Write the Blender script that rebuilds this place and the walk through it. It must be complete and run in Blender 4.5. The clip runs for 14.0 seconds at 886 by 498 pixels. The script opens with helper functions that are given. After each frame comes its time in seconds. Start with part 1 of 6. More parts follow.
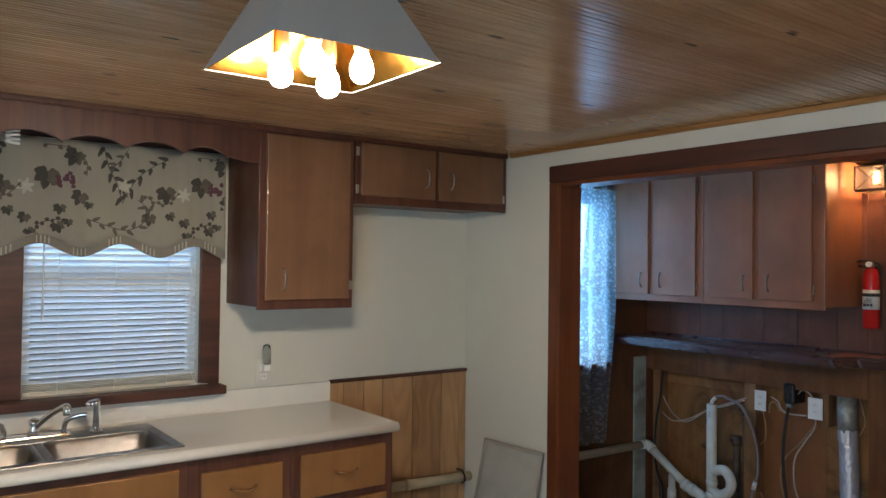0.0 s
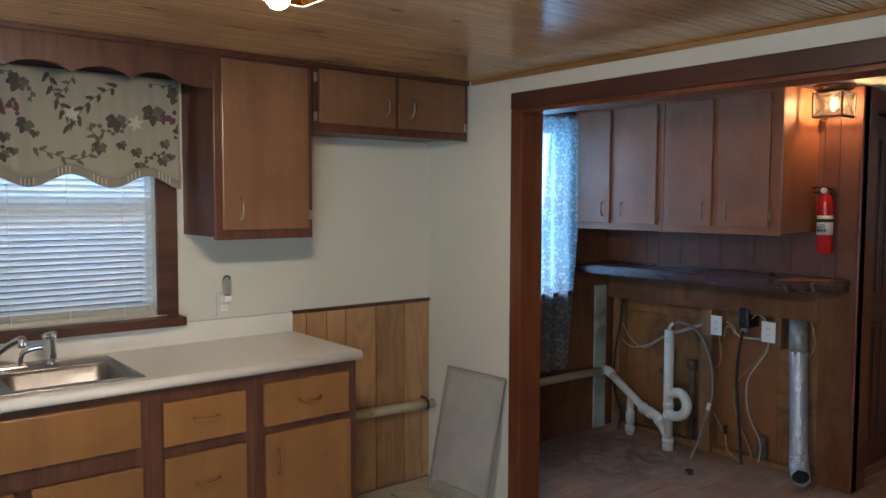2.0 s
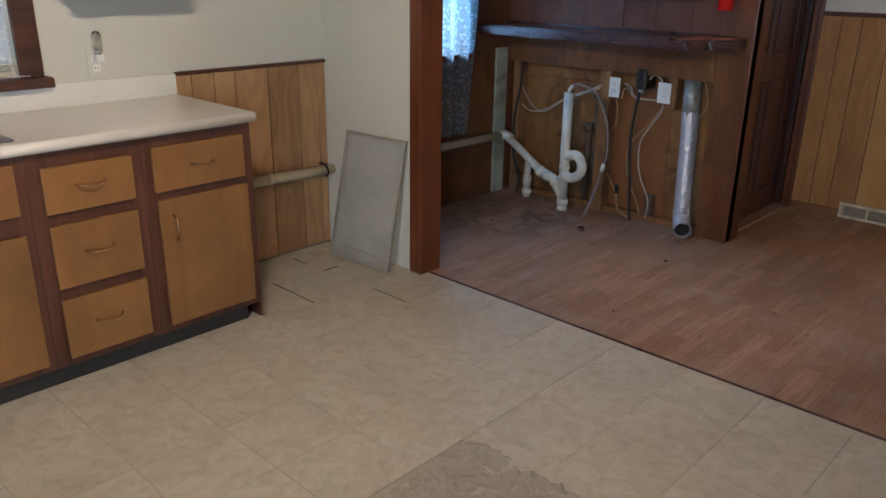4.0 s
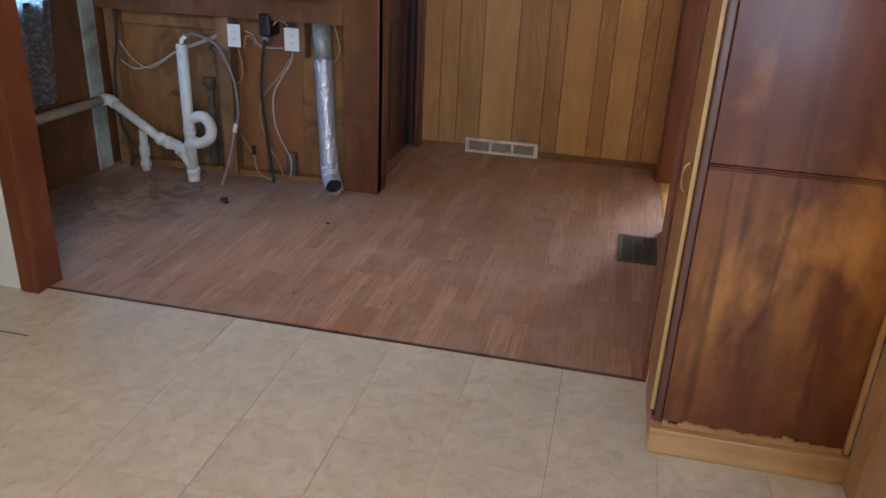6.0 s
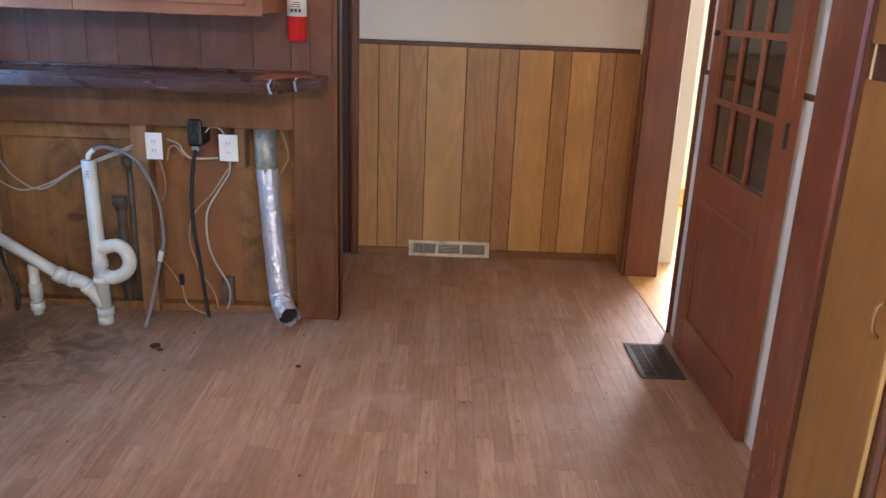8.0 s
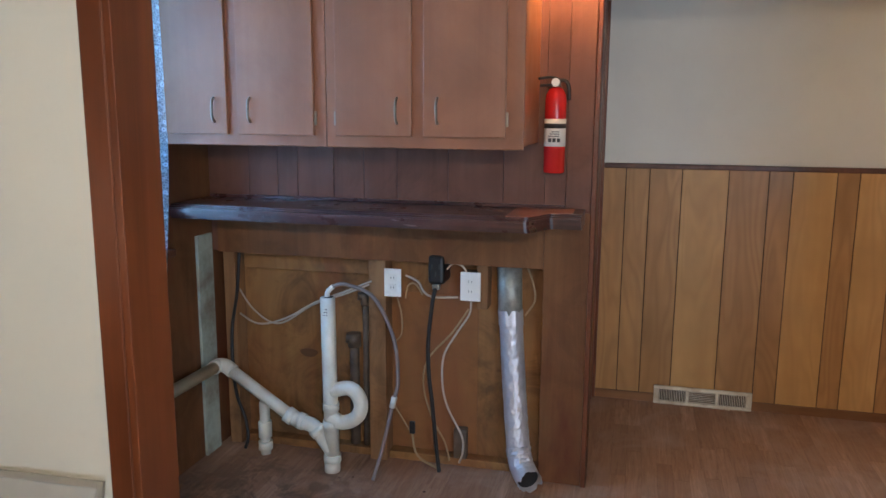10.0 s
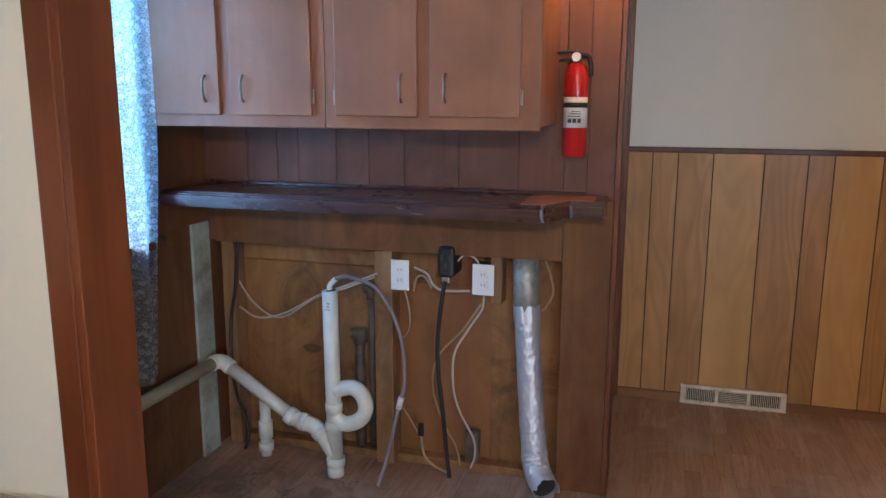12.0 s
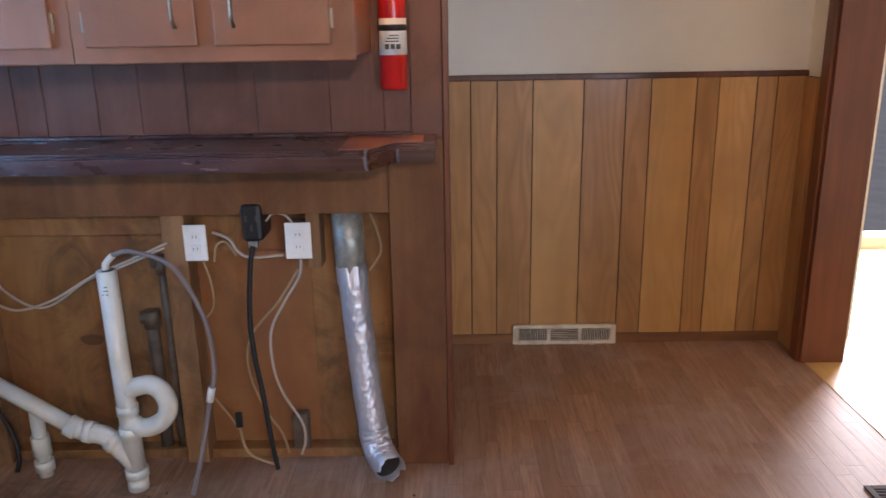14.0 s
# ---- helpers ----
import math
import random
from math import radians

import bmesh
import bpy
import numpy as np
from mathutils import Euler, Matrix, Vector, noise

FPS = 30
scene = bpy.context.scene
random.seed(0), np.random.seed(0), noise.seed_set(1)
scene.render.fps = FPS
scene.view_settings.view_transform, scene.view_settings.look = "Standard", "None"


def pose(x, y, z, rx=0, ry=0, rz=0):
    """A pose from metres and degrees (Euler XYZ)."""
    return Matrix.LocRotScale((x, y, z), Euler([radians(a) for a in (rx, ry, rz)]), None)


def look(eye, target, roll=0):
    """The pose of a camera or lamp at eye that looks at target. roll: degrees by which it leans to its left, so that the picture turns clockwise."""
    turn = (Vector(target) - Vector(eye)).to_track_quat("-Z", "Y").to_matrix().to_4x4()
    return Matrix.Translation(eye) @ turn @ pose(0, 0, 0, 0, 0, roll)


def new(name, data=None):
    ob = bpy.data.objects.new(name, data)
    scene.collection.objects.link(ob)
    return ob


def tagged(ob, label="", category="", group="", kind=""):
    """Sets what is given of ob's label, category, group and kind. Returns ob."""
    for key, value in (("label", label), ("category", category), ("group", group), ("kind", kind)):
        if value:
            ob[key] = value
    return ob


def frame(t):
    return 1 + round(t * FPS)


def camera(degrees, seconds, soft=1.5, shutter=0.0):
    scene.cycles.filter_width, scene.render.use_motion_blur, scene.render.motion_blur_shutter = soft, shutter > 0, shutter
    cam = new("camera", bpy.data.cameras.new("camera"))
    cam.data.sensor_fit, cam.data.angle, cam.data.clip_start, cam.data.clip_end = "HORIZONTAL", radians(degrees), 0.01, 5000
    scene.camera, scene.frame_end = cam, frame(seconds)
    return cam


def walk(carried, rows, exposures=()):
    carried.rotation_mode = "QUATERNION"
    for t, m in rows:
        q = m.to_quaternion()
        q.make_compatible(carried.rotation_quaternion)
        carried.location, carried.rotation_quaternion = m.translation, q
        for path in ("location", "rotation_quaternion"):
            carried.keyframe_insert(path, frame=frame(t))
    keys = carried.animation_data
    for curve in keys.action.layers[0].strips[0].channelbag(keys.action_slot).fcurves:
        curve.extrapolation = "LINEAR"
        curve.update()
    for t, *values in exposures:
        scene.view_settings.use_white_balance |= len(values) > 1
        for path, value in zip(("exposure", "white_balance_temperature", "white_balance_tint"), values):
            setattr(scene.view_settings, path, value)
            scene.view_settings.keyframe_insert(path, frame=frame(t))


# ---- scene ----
cam = camera(59.9, 14.0, shutter=0.15)
PATH = [
    (0, (0.075, 0.445, 1.572), (1.261, 2.055, 1.609), 0.7),
    (0.5, (0.075, 0.445, 1.57), (1.268, 2.049, 1.606), 0.6),
    (1, (0.077, 0.452, 1.566), (1.285, 2.045, 1.604), 0.6),
    (1.5, (0.086, 0.454, 1.557), (1.317, 2.031, 1.543), 0.4),
    (2, (0.098, 0.451, 1.534), (1.355, 2.001, 1.408), 0.2),
    (2.2, (0.097, 0.457, 1.521), (1.366, 1.993, 1.343), 0.1),
    (4.3, (0.139, 0.551, 1.443), (1.539, 1.769, 0.696), 0.4),
    (4.5, (0.134, 0.597, 1.436), (1.59, 1.739, 0.676), 0.7),
    (5, (0.263, 0.67, 1.406), (1.909, 1.483, 0.613), 1.7),
    (5.5, (0.384, 0.774, 1.403), (2.12, 1.368, 0.608), 3.7),
    (6, (0.415, 0.967, 1.405), (2.213, 1.35, 0.618), 2.7),
    (6.5, (0.485, 1.156, 1.388), (2.31, 1.401, 0.608), 2.7),
    (7, (0.686, 1.312, 1.388), (2.543, 1.504, 0.671), 2.4),
    (7.5, (0.827, 1.462, 1.39), (2.716, 1.522, 0.736), 3.9),
    (8, (0.902, 1.712, 1.417), (2.81, 1.698, 0.819), 2.2),
    (8.5, (1.025, 1.819, 1.431), (2.948, 1.941, 0.895), 0.8),
    (9, (1.132, 1.881, 1.443), (3.024, 2.345, 0.992), -0.1),
    (9.2, (1.18, 1.915, 1.452), (3.065, 2.406, 0.996), 0.1),
    (11.3, (1.454, 2.068, 1.508), (3.399, 2.508, 1.362), 0.4),
    (11.5, (1.485, 2.066, 1.509), (3.412, 2.532, 1.248), 0.2),
    (12, (1.539, 2.03, 1.456), (3.427, 2.567, 1.072), 0.2),
    (12.5, (1.587, 2.091, 1.444), (3.447, 2.633, 0.946), 0.3),
    (13, (1.68, 2.199, 1.443), (3.548, 2.665, 0.9), -1.0),
    (13.5, (1.782, 2.216, 1.434), (3.68, 2.46, 0.854), -1.8),
    (14, (1.919, 2.158, 1.429), (3.842, 2.185, 0.88), -1.0),
]
EXPOSURES = [(0.0, -0.35, 6250, 12), (2.2, -0.26, 6250, 13), (4.3, 0.06, 6250, 16), (5.5, 0.34, 6050, 17), (6.5, 0.52, 6100, 18), (8.0, 0.95, 6450, 21), (8.5, 0.95, 6450, 20), (9.2, 0.66, 6250, 15), (11.3, 0.6, 6250, 18), (12.5, 0.6, 6300, 20), (13.5, 0.8, 6500, 25), (14.0, 0.7, 6600, 25)]
walk(cam, [(t, look(eye, target, roll)) for t, eye, target, roll in PATH], EXPOSURES)

# ---- world and lights ----
world = bpy.data.worlds.new("world")
scene.world = world
world.use_nodes = True
wt = world.node_tree
sky = wt.nodes.new("ShaderNodeTexSky")
sky.sky_type, sky.sun_disc, sky.sun_elevation, sky.sun_rotation = "NISHITA", False, radians(35), radians(20)
wt.links.new(sky.outputs[0], wt.nodes["Background"].inputs[0])
wt.nodes["Background"].inputs[1].default_value = 0.06


def lamp(name, kind, m, energy, color, **more):
    data = bpy.data.lights.new(name, kind)
    data.energy, data.color = energy, color
    if kind == "AREA":
        data.shape, data.size, data.size_y = "RECTANGLE", more["w"], more["h"]
    if kind == "SUN":
        data.angle = radians(12)
    if kind == "POINT":
        data.shadow_soft_size = more["r"]
    ob = new(name, data)
    ob.matrix_world = m
    return ob


lamp("sun", "SUN", look((2, 9, 8), (2, 0, 0)), 0.8, (1.0, 0.95, 0.88))
lamp("window_light_kitchen", "AREA", look((0.87, 4.08, 1.93), (0.87, 3.6, 1.25)), 13, (0.36, 0.66, 1.0), w=0.7, h=0.45)
lamp("window_light_laundry", "AREA", look((3.38, 3.93, 1.5), (3.38, 0, 1.0)), 19, (0.24, 0.56, 1.0), w=0.75, h=1.0)
lamp("window_light_next_room", "AREA", look((6.88, -0.80, 0.85), (3.6, 0.95, 0.25)), 95, (0.94, 0.96, 1.0), w=0.8, h=1.3)
lamp("window_light_west", "AREA", look((-1.59, -0.3, 1.0), (2, 1.0, 0.95)), 50, (0.50, 0.75, 1.0), w=0.85, h=0.9)

# ---- materials ----
MATS = {}


def nodes_for(name, rough=0.5, metal=0.0):
    m = bpy.data.materials.new(name)
    m.use_nodes = True
    nt = m.node_tree
    b = nt.nodes["Principled BSDF"]
    b.inputs["Roughness"].default_value, b.inputs["Metallic"].default_value = rough, metal
    MATS[name] = m
    return m, nt, b


def node(nt, kind, **v):
    n = nt.nodes.new(kind)
    for k, x in v.items():
        n.inputs[k].default_value = x
    return n


def coords(nt, scale, spread=0.0):
    """Object coordinates times a scale, shifted by the object's random number."""
    tc = nt.nodes.new("ShaderNodeTexCoord")
    mp = nt.nodes.new("ShaderNodeMapping")
    mp.inputs["Scale"].default_value = scale
    nt.links.new(tc.outputs["Object"], mp.inputs["Vector"])
    if spread:
        oi = nt.nodes.new("ShaderNodeObjectInfo")
        mul = nt.nodes.new("ShaderNodeVectorMath")
        mul.operation = "SCALE"
        mul.inputs[0].default_value = (17.3, 9.1, 23.7)
        nt.links.new(oi.outputs["Random"], mul.inputs["Scale"])
        nt.links.new(mul.outputs[0], mp.inputs["Location"])
    return mp.outputs[0]


def ramp(nt, fac, stops):
    r = nt.nodes.new("ShaderNodeValToRGB")
    e = r.color_ramp.elements
    while len(e) < len(stops):
        e.new(0.5)
    for k, (p, c) in enumerate(stops):
        e[k].position, e[k].color = p, (*c, 1)
    nt.links.new(fac, r.inputs[0])
    return r.outputs[0]


def mixc(nt, fac, a, b, mode="MIX"):
    m = nt.nodes.new("ShaderNodeMix")
    m.data_type, m.blend_type = "RGBA", mode
    for sock, v in ((m.inputs["Factor"], fac), (m.inputs["A"], a), (m.inputs["B"], b)):
        if isinstance(v, (int, float)):
            sock.default_value = v
        elif isinstance(v, tuple):
            sock.default_value = (*v, 1)
        else:
            nt.links.new(v, sock)
    return m.outputs["Result"]


def noise_of(nt, vec, scale, detail=4, rough=0.55, distort=0.0):
    n = node(nt, "ShaderNodeTexNoise", Scale=scale, Detail=detail, Roughness=rough, Distortion=distort)
    nt.links.new(vec, n.inputs["Vector"])
    return n.outputs[0]


def bump(nt, b, h, strength, dist=0.002):
    n = node(nt, "ShaderNodeBump", Strength=strength, Distance=dist)
    nt.links.new(h, n.inputs["Height"])
    nt.links.new(n.outputs[0], b.inputs["Normal"])


def rough_of(nt, b, fac, lo, hi):
    r = node(nt, "ShaderNodeMapRange")
    r.inputs["To Min"].default_value, r.inputs["To Max"].default_value = lo, hi
    nt.links.new(fac, r.inputs["Value"])
    nt.links.new(r.outputs[0], b.inputs["Roughness"])


def wood(name, dark, light, axis="z", rough=0.4, grain=1.0, tint=0.0, wear=None, coat=0.0, knots=False, figure=0.0, stain=0.0, worn_at=(), scratch=None, streak=0.0, spread=0.3):
    """Varnished timber: long grain along the axis, broad blotches, and where asked worn spots or knots."""
    m, nt, b = nodes_for(name, rough)
    s = {"x": (1.2, 22, 22), "y": (22, 1.2, 22), "z": (22, 22, 1.2)}[axis]
    vec = coords(nt, tuple(grain * v for v in s), 1.0)
    g = noise_of(nt, vec, 1.0, 6, 0.62, 0.8)
    col = ramp(nt, g, [(0.3, dark), (0.68, light)])
    big = noise_of(nt, coords(nt, (1, 1, 1), 1.0), 2.6, 3)
    col = mixc(nt, ramp(nt, big, [(0.35, (0, 0, 0)), (0.7, (0.55, 0.55, 0.55))]), col, tuple(0.6 * v for v in dark))
    if figure:
        rise = noise_of(nt, coords(nt, {"x": (1.1, 5.5, 5.5), "y": (5.5, 1.1, 5.5), "z": (5.5, 5.5, 1.1)}[axis], 1.0), 1.0, 2, 0.4, 0.35)
        rings = node(nt, "ShaderNodeMath")
        rings.operation = "MULTIPLY"
        rings.inputs[1].default_value = 11.0
        nt.links.new(rise, rings.inputs[0])
        fold = node(nt, "ShaderNodeMath")
        fold.operation = "PINGPONG"
        fold.inputs[1].default_value = 0.5
        nt.links.new(rings.outputs[0], fold.inputs[0])
        col = mixc(nt, ramp(nt, fold.outputs[0], [(0.1, (0, 0, 0)), (0.5, (figure,) * 3)]), col, tuple(0.66 * v for v in dark))
    if stain:
        sn = noise_of(nt, coords(nt, (1, 1, 1)), 3.0, 7, 0.7, 1.2)
        col = mixc(nt, ramp(nt, sn, [(0.46, (0, 0, 0)), (0.64, (stain,) * 3)]), col, tuple(0.35 * v for v in dark))
    if wear:
        w = noise_of(nt, coords(nt, (1, 1, spread) if axis == "z" else (1, 1, 1)), 3.3, 5, 0.6, 0.6)
        amount = ramp(nt, w, [(0.5, (0, 0, 0)), (0.66, (0.8, 0.8, 0.8))])
        for place, reach in worn_at:
            far = nt.nodes.new("ShaderNodeVectorMath")
            far.operation = "DISTANCE"
            far.inputs[1].default_value = place
            nt.links.new(coords(nt, (1, 1, 1)), far.inputs[0])
            amount = mixc(nt, 1.0, amount, ramp(nt, far.outputs["Value"], [(reach * 0.1, (1, 1, 1)), (reach, (0.12, 0.12, 0.12))]), "MULTIPLY")
            amount = mixc(nt, 1.0, amount, ramp(nt, noise_of(nt, coords(nt, (5, 5, 1.6)), 1.5, 5), [(0.35, (0.35, 0.35, 0.35)), (0.6, (1, 1, 1))]), "MULTIPLY")
            lift = ramp(nt, far.outputs["Value"], [(0.02, (0.55, 0.55, 0.55)), (reach * 0.45, (0, 0, 0))])
            amount = mixc(nt, 1.0, amount, mixc(nt, 1.0, lift, ramp(nt, noise_of(nt, coords(nt, (6, 6, 2)), 1.5, 6), [(0.4, (0, 0, 0)), (0.6, (1, 1, 1))]), "MULTIPLY"), "ADD")
        col = mixc(nt, amount, col, wear)
    if knots:
        v = nt.nodes.new("ShaderNodeTexVoronoi")
        v.inputs["Scale"].default_value = 3.2
        nt.links.new(coords(nt, {"x": (1.0, 3.0, 1), "y": (3, 1, 1), "z": (3, 3, 1)}[axis], 1.0), v.inputs["Vector"])
        col = mixc(nt, ramp(nt, v.outputs["Distance"], [(0.05, (1, 1, 1)), (0.11, (0, 0, 0))]), col, tuple(0.3 * x for x in dark))
    if streak:
        run = noise_of(nt, coords(nt, {"x": (0.8, 13, 13), "y": (13, 0.8, 13), "z": (13, 13, 0.8)}[axis]), 1.0, 3, 0.5, 0.4)
        col = mixc(nt, ramp(nt, run, [(0.6, (0, 0, 0)), (0.7, (streak,) * 3)]), col, tuple(0.45 * v for v in dark))
    if scratch:
        sc = noise_of(nt, coords(nt, {"x": (7, 60, 60), "y": (60, 7, 60), "z": (60, 60, 12)}[axis]), 1.0, 4, 0.6, 0.8)
        where = noise_of(nt, coords(nt, (1, 1, 1)), 5.0, 3)
        amount = mixc(nt, 1.0, ramp(nt, sc, [(0.62, (0, 0, 0)), (0.7, (0.9, 0.9, 0.9))]), ramp(nt, where, [(0.45, (0, 0, 0)), (0.6, (1, 1, 1))]), "MULTIPLY")
        col = mixc(nt, amount, col, scratch)
    if tint:
        oi = nt.nodes.new("ShaderNodeObjectInfo")
        col = mixc(nt, tint, col, ramp(nt, oi.outputs["Random"], [(0.0, tuple(0.55 * x for x in dark)), (0.5, light), (1.0, tuple(min(1, 1.25 * x) for x in light))]))
    nt.links.new(col, b.inputs["Base Color"])
    rough_of(nt, b, noise_of(nt, coords(nt, (1, 1, 1)), 9, 4), rough if knots else rough - 0.08, rough + (0.05 if knots else 0.16))
    b.inputs["Coat Weight"].default_value = coat
    b.inputs["Coat Roughness"].default_value = 0.18
    bump(nt, b, g, 0.12, 0.001)
    return m


def paint(name, color, rough=0.6, dirt=0.12, scale=3.0, dirty=None, relief=0.08):
    m, nt, b = nodes_for(name, rough)
    vec = coords(nt, (1, 1, 1), 1.0)
    n1, n2 = noise_of(nt, vec, scale, 5, 0.6), noise_of(nt, vec, scale * 14, 4, 0.6)
    d = dirty or tuple(0.6 * c for c in color)
    col = mixc(nt, ramp(nt, n1, [(0.38, (0, 0, 0)), (0.75, (min(1, dirt * 4),) * 3)]), color, d)
    col = mixc(nt, ramp(nt, n2, [(0.6, (0, 0, 0)), (0.8, (dirt,) * 3)]), col, tuple(0.4 * c for c in d))
    nt.links.new(col, b.inputs["Base Color"])
    rough_of(nt, b, n1, max(0.05, rough - 0.1), min(1, rough + 0.1))
    bump(nt, b, n2, relief, 0.001)
    return m


def metal(name, color, rough=0.25, scratch=0.1):
    m, nt, b = nodes_for(name, rough, 1.0)
    n = noise_of(nt, coords(nt, (1, 1, 1), 1.0), 30, 5)
    nt.links.new(mixc(nt, ramp(nt, n, [(0.4, (0, 0, 0)), (0.75, (scratch * 3,) * 3)]), color, tuple(0.45 * c for c in color)), b.inputs["Base Color"])
    rough_of(nt, b, n, max(0.03, rough - 0.08), rough + 0.15)
    return m


def glow(name, color, strength):
    m, nt, b = nodes_for(name, 0.4)
    b.inputs["Base Color"].default_value = (*color, 1)
    b.inputs["Emission Color"].default_value = (*color, 1)
    b.inputs["Emission Strength"].default_value = strength
    return m


CAB = wood("cabinet_varnish", (0.175, 0.085, 0.042), (0.25, 0.128, 0.064), "z", 0.36, 0.4, coat=0.15, stain=0.12)
CAB_LOW = wood("golden_cabinet_varnish", (0.24, 0.108, 0.034), (0.32, 0.15, 0.048), "z", 0.34, 0.4, coat=0.2, stain=0.12)
CAB_FRAME = wood("cabinet_frame_stain", (0.06, 0.02, 0.012), (0.15, 0.055, 0.03), "z", 0.4, coat=0.15)
LAUNDRY_CAB = wood("laundry_cabinet_paint", (0.285, 0.108, 0.052), (0.365, 0.148, 0.074), "z", 0.36, 0.3, stain=0.16)
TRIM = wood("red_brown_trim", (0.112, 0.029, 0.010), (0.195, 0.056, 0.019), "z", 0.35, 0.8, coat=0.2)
# Same trim for the header; its dimmer light is put into a darker colour.
TRIM_H_DIM = wood("red_brown_trim_level_dimmed", (0.042, 0.014, 0.009), (0.095, 0.03, 0.018), "y", 0.38, 0.8, coat=0.2)
DOORRED = wood("red_door_paint", (0.20, 0.056, 0.025), (0.29, 0.09, 0.042), "z", 0.4, 0.7, wear=(0.28, 0.105, 0.055))
SCUFFED = wood("scuffed_red_paint", (0.16, 0.045, 0.022), (0.25, 0.078, 0.04), "z", 0.36, 0.6, wear=(0.25, 0.10, 0.055), scratch=(0.55, 0.42, 0.34))
OLDTRIM = wood("window_trim_dark", (0.05, 0.018, 0.012), (0.13, 0.048, 0.03), "x", 0.45, 0.8)
PLANK = wood("panel_plank", (0.42, 0.205, 0.068), (0.55, 0.30, 0.112), "z", 0.38, 0.25, tint=0.12, coat=0.15, figure=0.45)
PLANK_PALE = wood("light_panel_plank", (0.55, 0.30, 0.10), (0.66, 0.39, 0.15), "z", 0.38, 0.25, tint=0.1, coat=0.15, figure=0.3)
PALEPLANK = wood("pale_panel_plank", (0.40, 0.215, 0.095), (0.56, 0.345, 0.175), "z", 0.42, 0.3, tint=0.35, figure=0.75)
GROOVE = paint("dark_groove", (0.035, 0.015, 0.008), 0.7)
DARKPLANK = wood("dark_panel_plank", (0.142, 0.060, 0.040), (0.208, 0.094, 0.062), "z", 0.4, 0.4, tint=0.05, stain=0.35)
LOWPANEL = wood("lower_panel_stain", (0.15, 0.064, 0.027), (0.25, 0.115, 0.050), "z", 0.42, 0.5, wear=(0.15, 0.045, 0.022), stain=0.4)
OLDPLY = wood("old_plywood", (0.28, 0.127, 0.040), (0.40, 0.20, 0.070), "z", 0.6, 0.3, wear=(0.23, 0.082, 0.030), figure=0.35, stain=0.85)
REDPLY = wood("reddish_ply", (0.27, 0.108, 0.034), (0.34, 0.15, 0.05), "z", 0.55, 0.25, wear=(0.23, 0.08, 0.028), stain=0.35)
SIDEPANEL = wood("stained_side_panel", (0.15, 0.064, 0.027), (0.25, 0.115, 0.050), "z", 0.4, 0.5, wear=(0.085, 0.017, 0.010), worn_at=[((4.243, 2.21, 0.25), 0.8)], stain=0.3)
KNOT = wood("plywood_knot", (0.11, 0.045, 0.018), (0.17, 0.075, 0.03), "y", 0.6)
STUD = wood("raw_stud", (0.22, 0.11, 0.045), (0.36, 0.19, 0.085), "z", 0.7, 0.9, stain=0.6)
PANTRY = wood("pantry_stained_ply", (0.095, 0.025, 0.008), (0.18, 0.054, 0.015), "z", 0.45, 0.4, wear=(0.44, 0.195, 0.045), coat=0.14, figure=0.12, streak=0.7, worn_at=[((2.385, 0.43, 0.58), 1.0)], spread=0.5)
PANTRY.node_tree.nodes["Principled BSDF"].inputs["Specular IOR Level"].default_value = 0.3
PANTRY.node_tree.nodes["Principled BSDF"].inputs["Coat Roughness"].default_value = 0.2
PANTRYDOOR = wood("pantry_door_varnish", (0.27, 0.125, 0.035), (0.40, 0.20, 0.065), "z", 0.36, 0.35, coat=0.2)
OAK = wood("oak_base", (0.36, 0.19, 0.07), (0.55, 0.33, 0.14), "y", 0.4, 0.8)
BASEWOOD = wood("baseboard_stain", (0.17, 0.075, 0.03), (0.27, 0.125, 0.048), "y", 0.4, 0.8)
EDGE = wood("pale_door_edge", (0.42, 0.25, 0.08), (0.58, 0.36, 0.13), "z", 0.4, 0.8)
CEIL = wood("knotty_pine_ceiling", (0.42, 0.225, 0.10), (0.60, 0.375, 0.195), "x", 0.2, 0.8, coat=0.5, knots=True)
CEILTRIM = wood("ceiling_trim", (0.30, 0.14, 0.04), (0.5, 0.26, 0.09), "y", 0.35)
SHELF = wood("dark_shelf", (0.042, 0.014, 0.0125), (0.105, 0.038, 0.034), "y", 0.26, 0.4, wear=(0.11, 0.052, 0.048), coat=0.6, scratch=(0.34, 0.24, 0.22))
SHELFBARE = wood("bare_shelf_patch", (0.27, 0.085, 0.048), (0.40, 0.15, 0.09), "y", 0.34, 0.8, scratch=(0.6, 0.45, 0.38))
for m_ in (DARKPLANK, LOWPANEL, SIDEPANEL):
    m_.node_tree.nodes["Principled BSDF"].inputs["Specular IOR Level"].default_value = 0.22
PINE = wood("pine_floor", (0.55, 0.30, 0.08), (0.78, 0.48, 0.17), "x", 0.3, 0.6, tint=0.15, coat=0.5)
WALL = paint("cream_wall", (0.67, 0.67, 0.595), 0.6, 0.06, 1.6, (0.56, 0.52, 0.42))
WHITE = paint("white_wall", (0.78, 0.78, 0.72), 0.6, 0.05, 1.6)
LAUNDRYCEIL = paint("white_ceiling", (0.80, 0.79, 0.75), 0.7, 0.05, 1.6)
COUNTER = paint("cream_laminate", (0.83, 0.82, 0.76), 0.2, 0.04, 6, relief=0.01)
KICK = paint("black_kick", (0.025, 0.028, 0.03), 0.4, 0.2)
PVC = paint("white_pvc", (0.74, 0.74, 0.68), 0.35, 0.14, 9, (0.5, 0.45, 0.34))
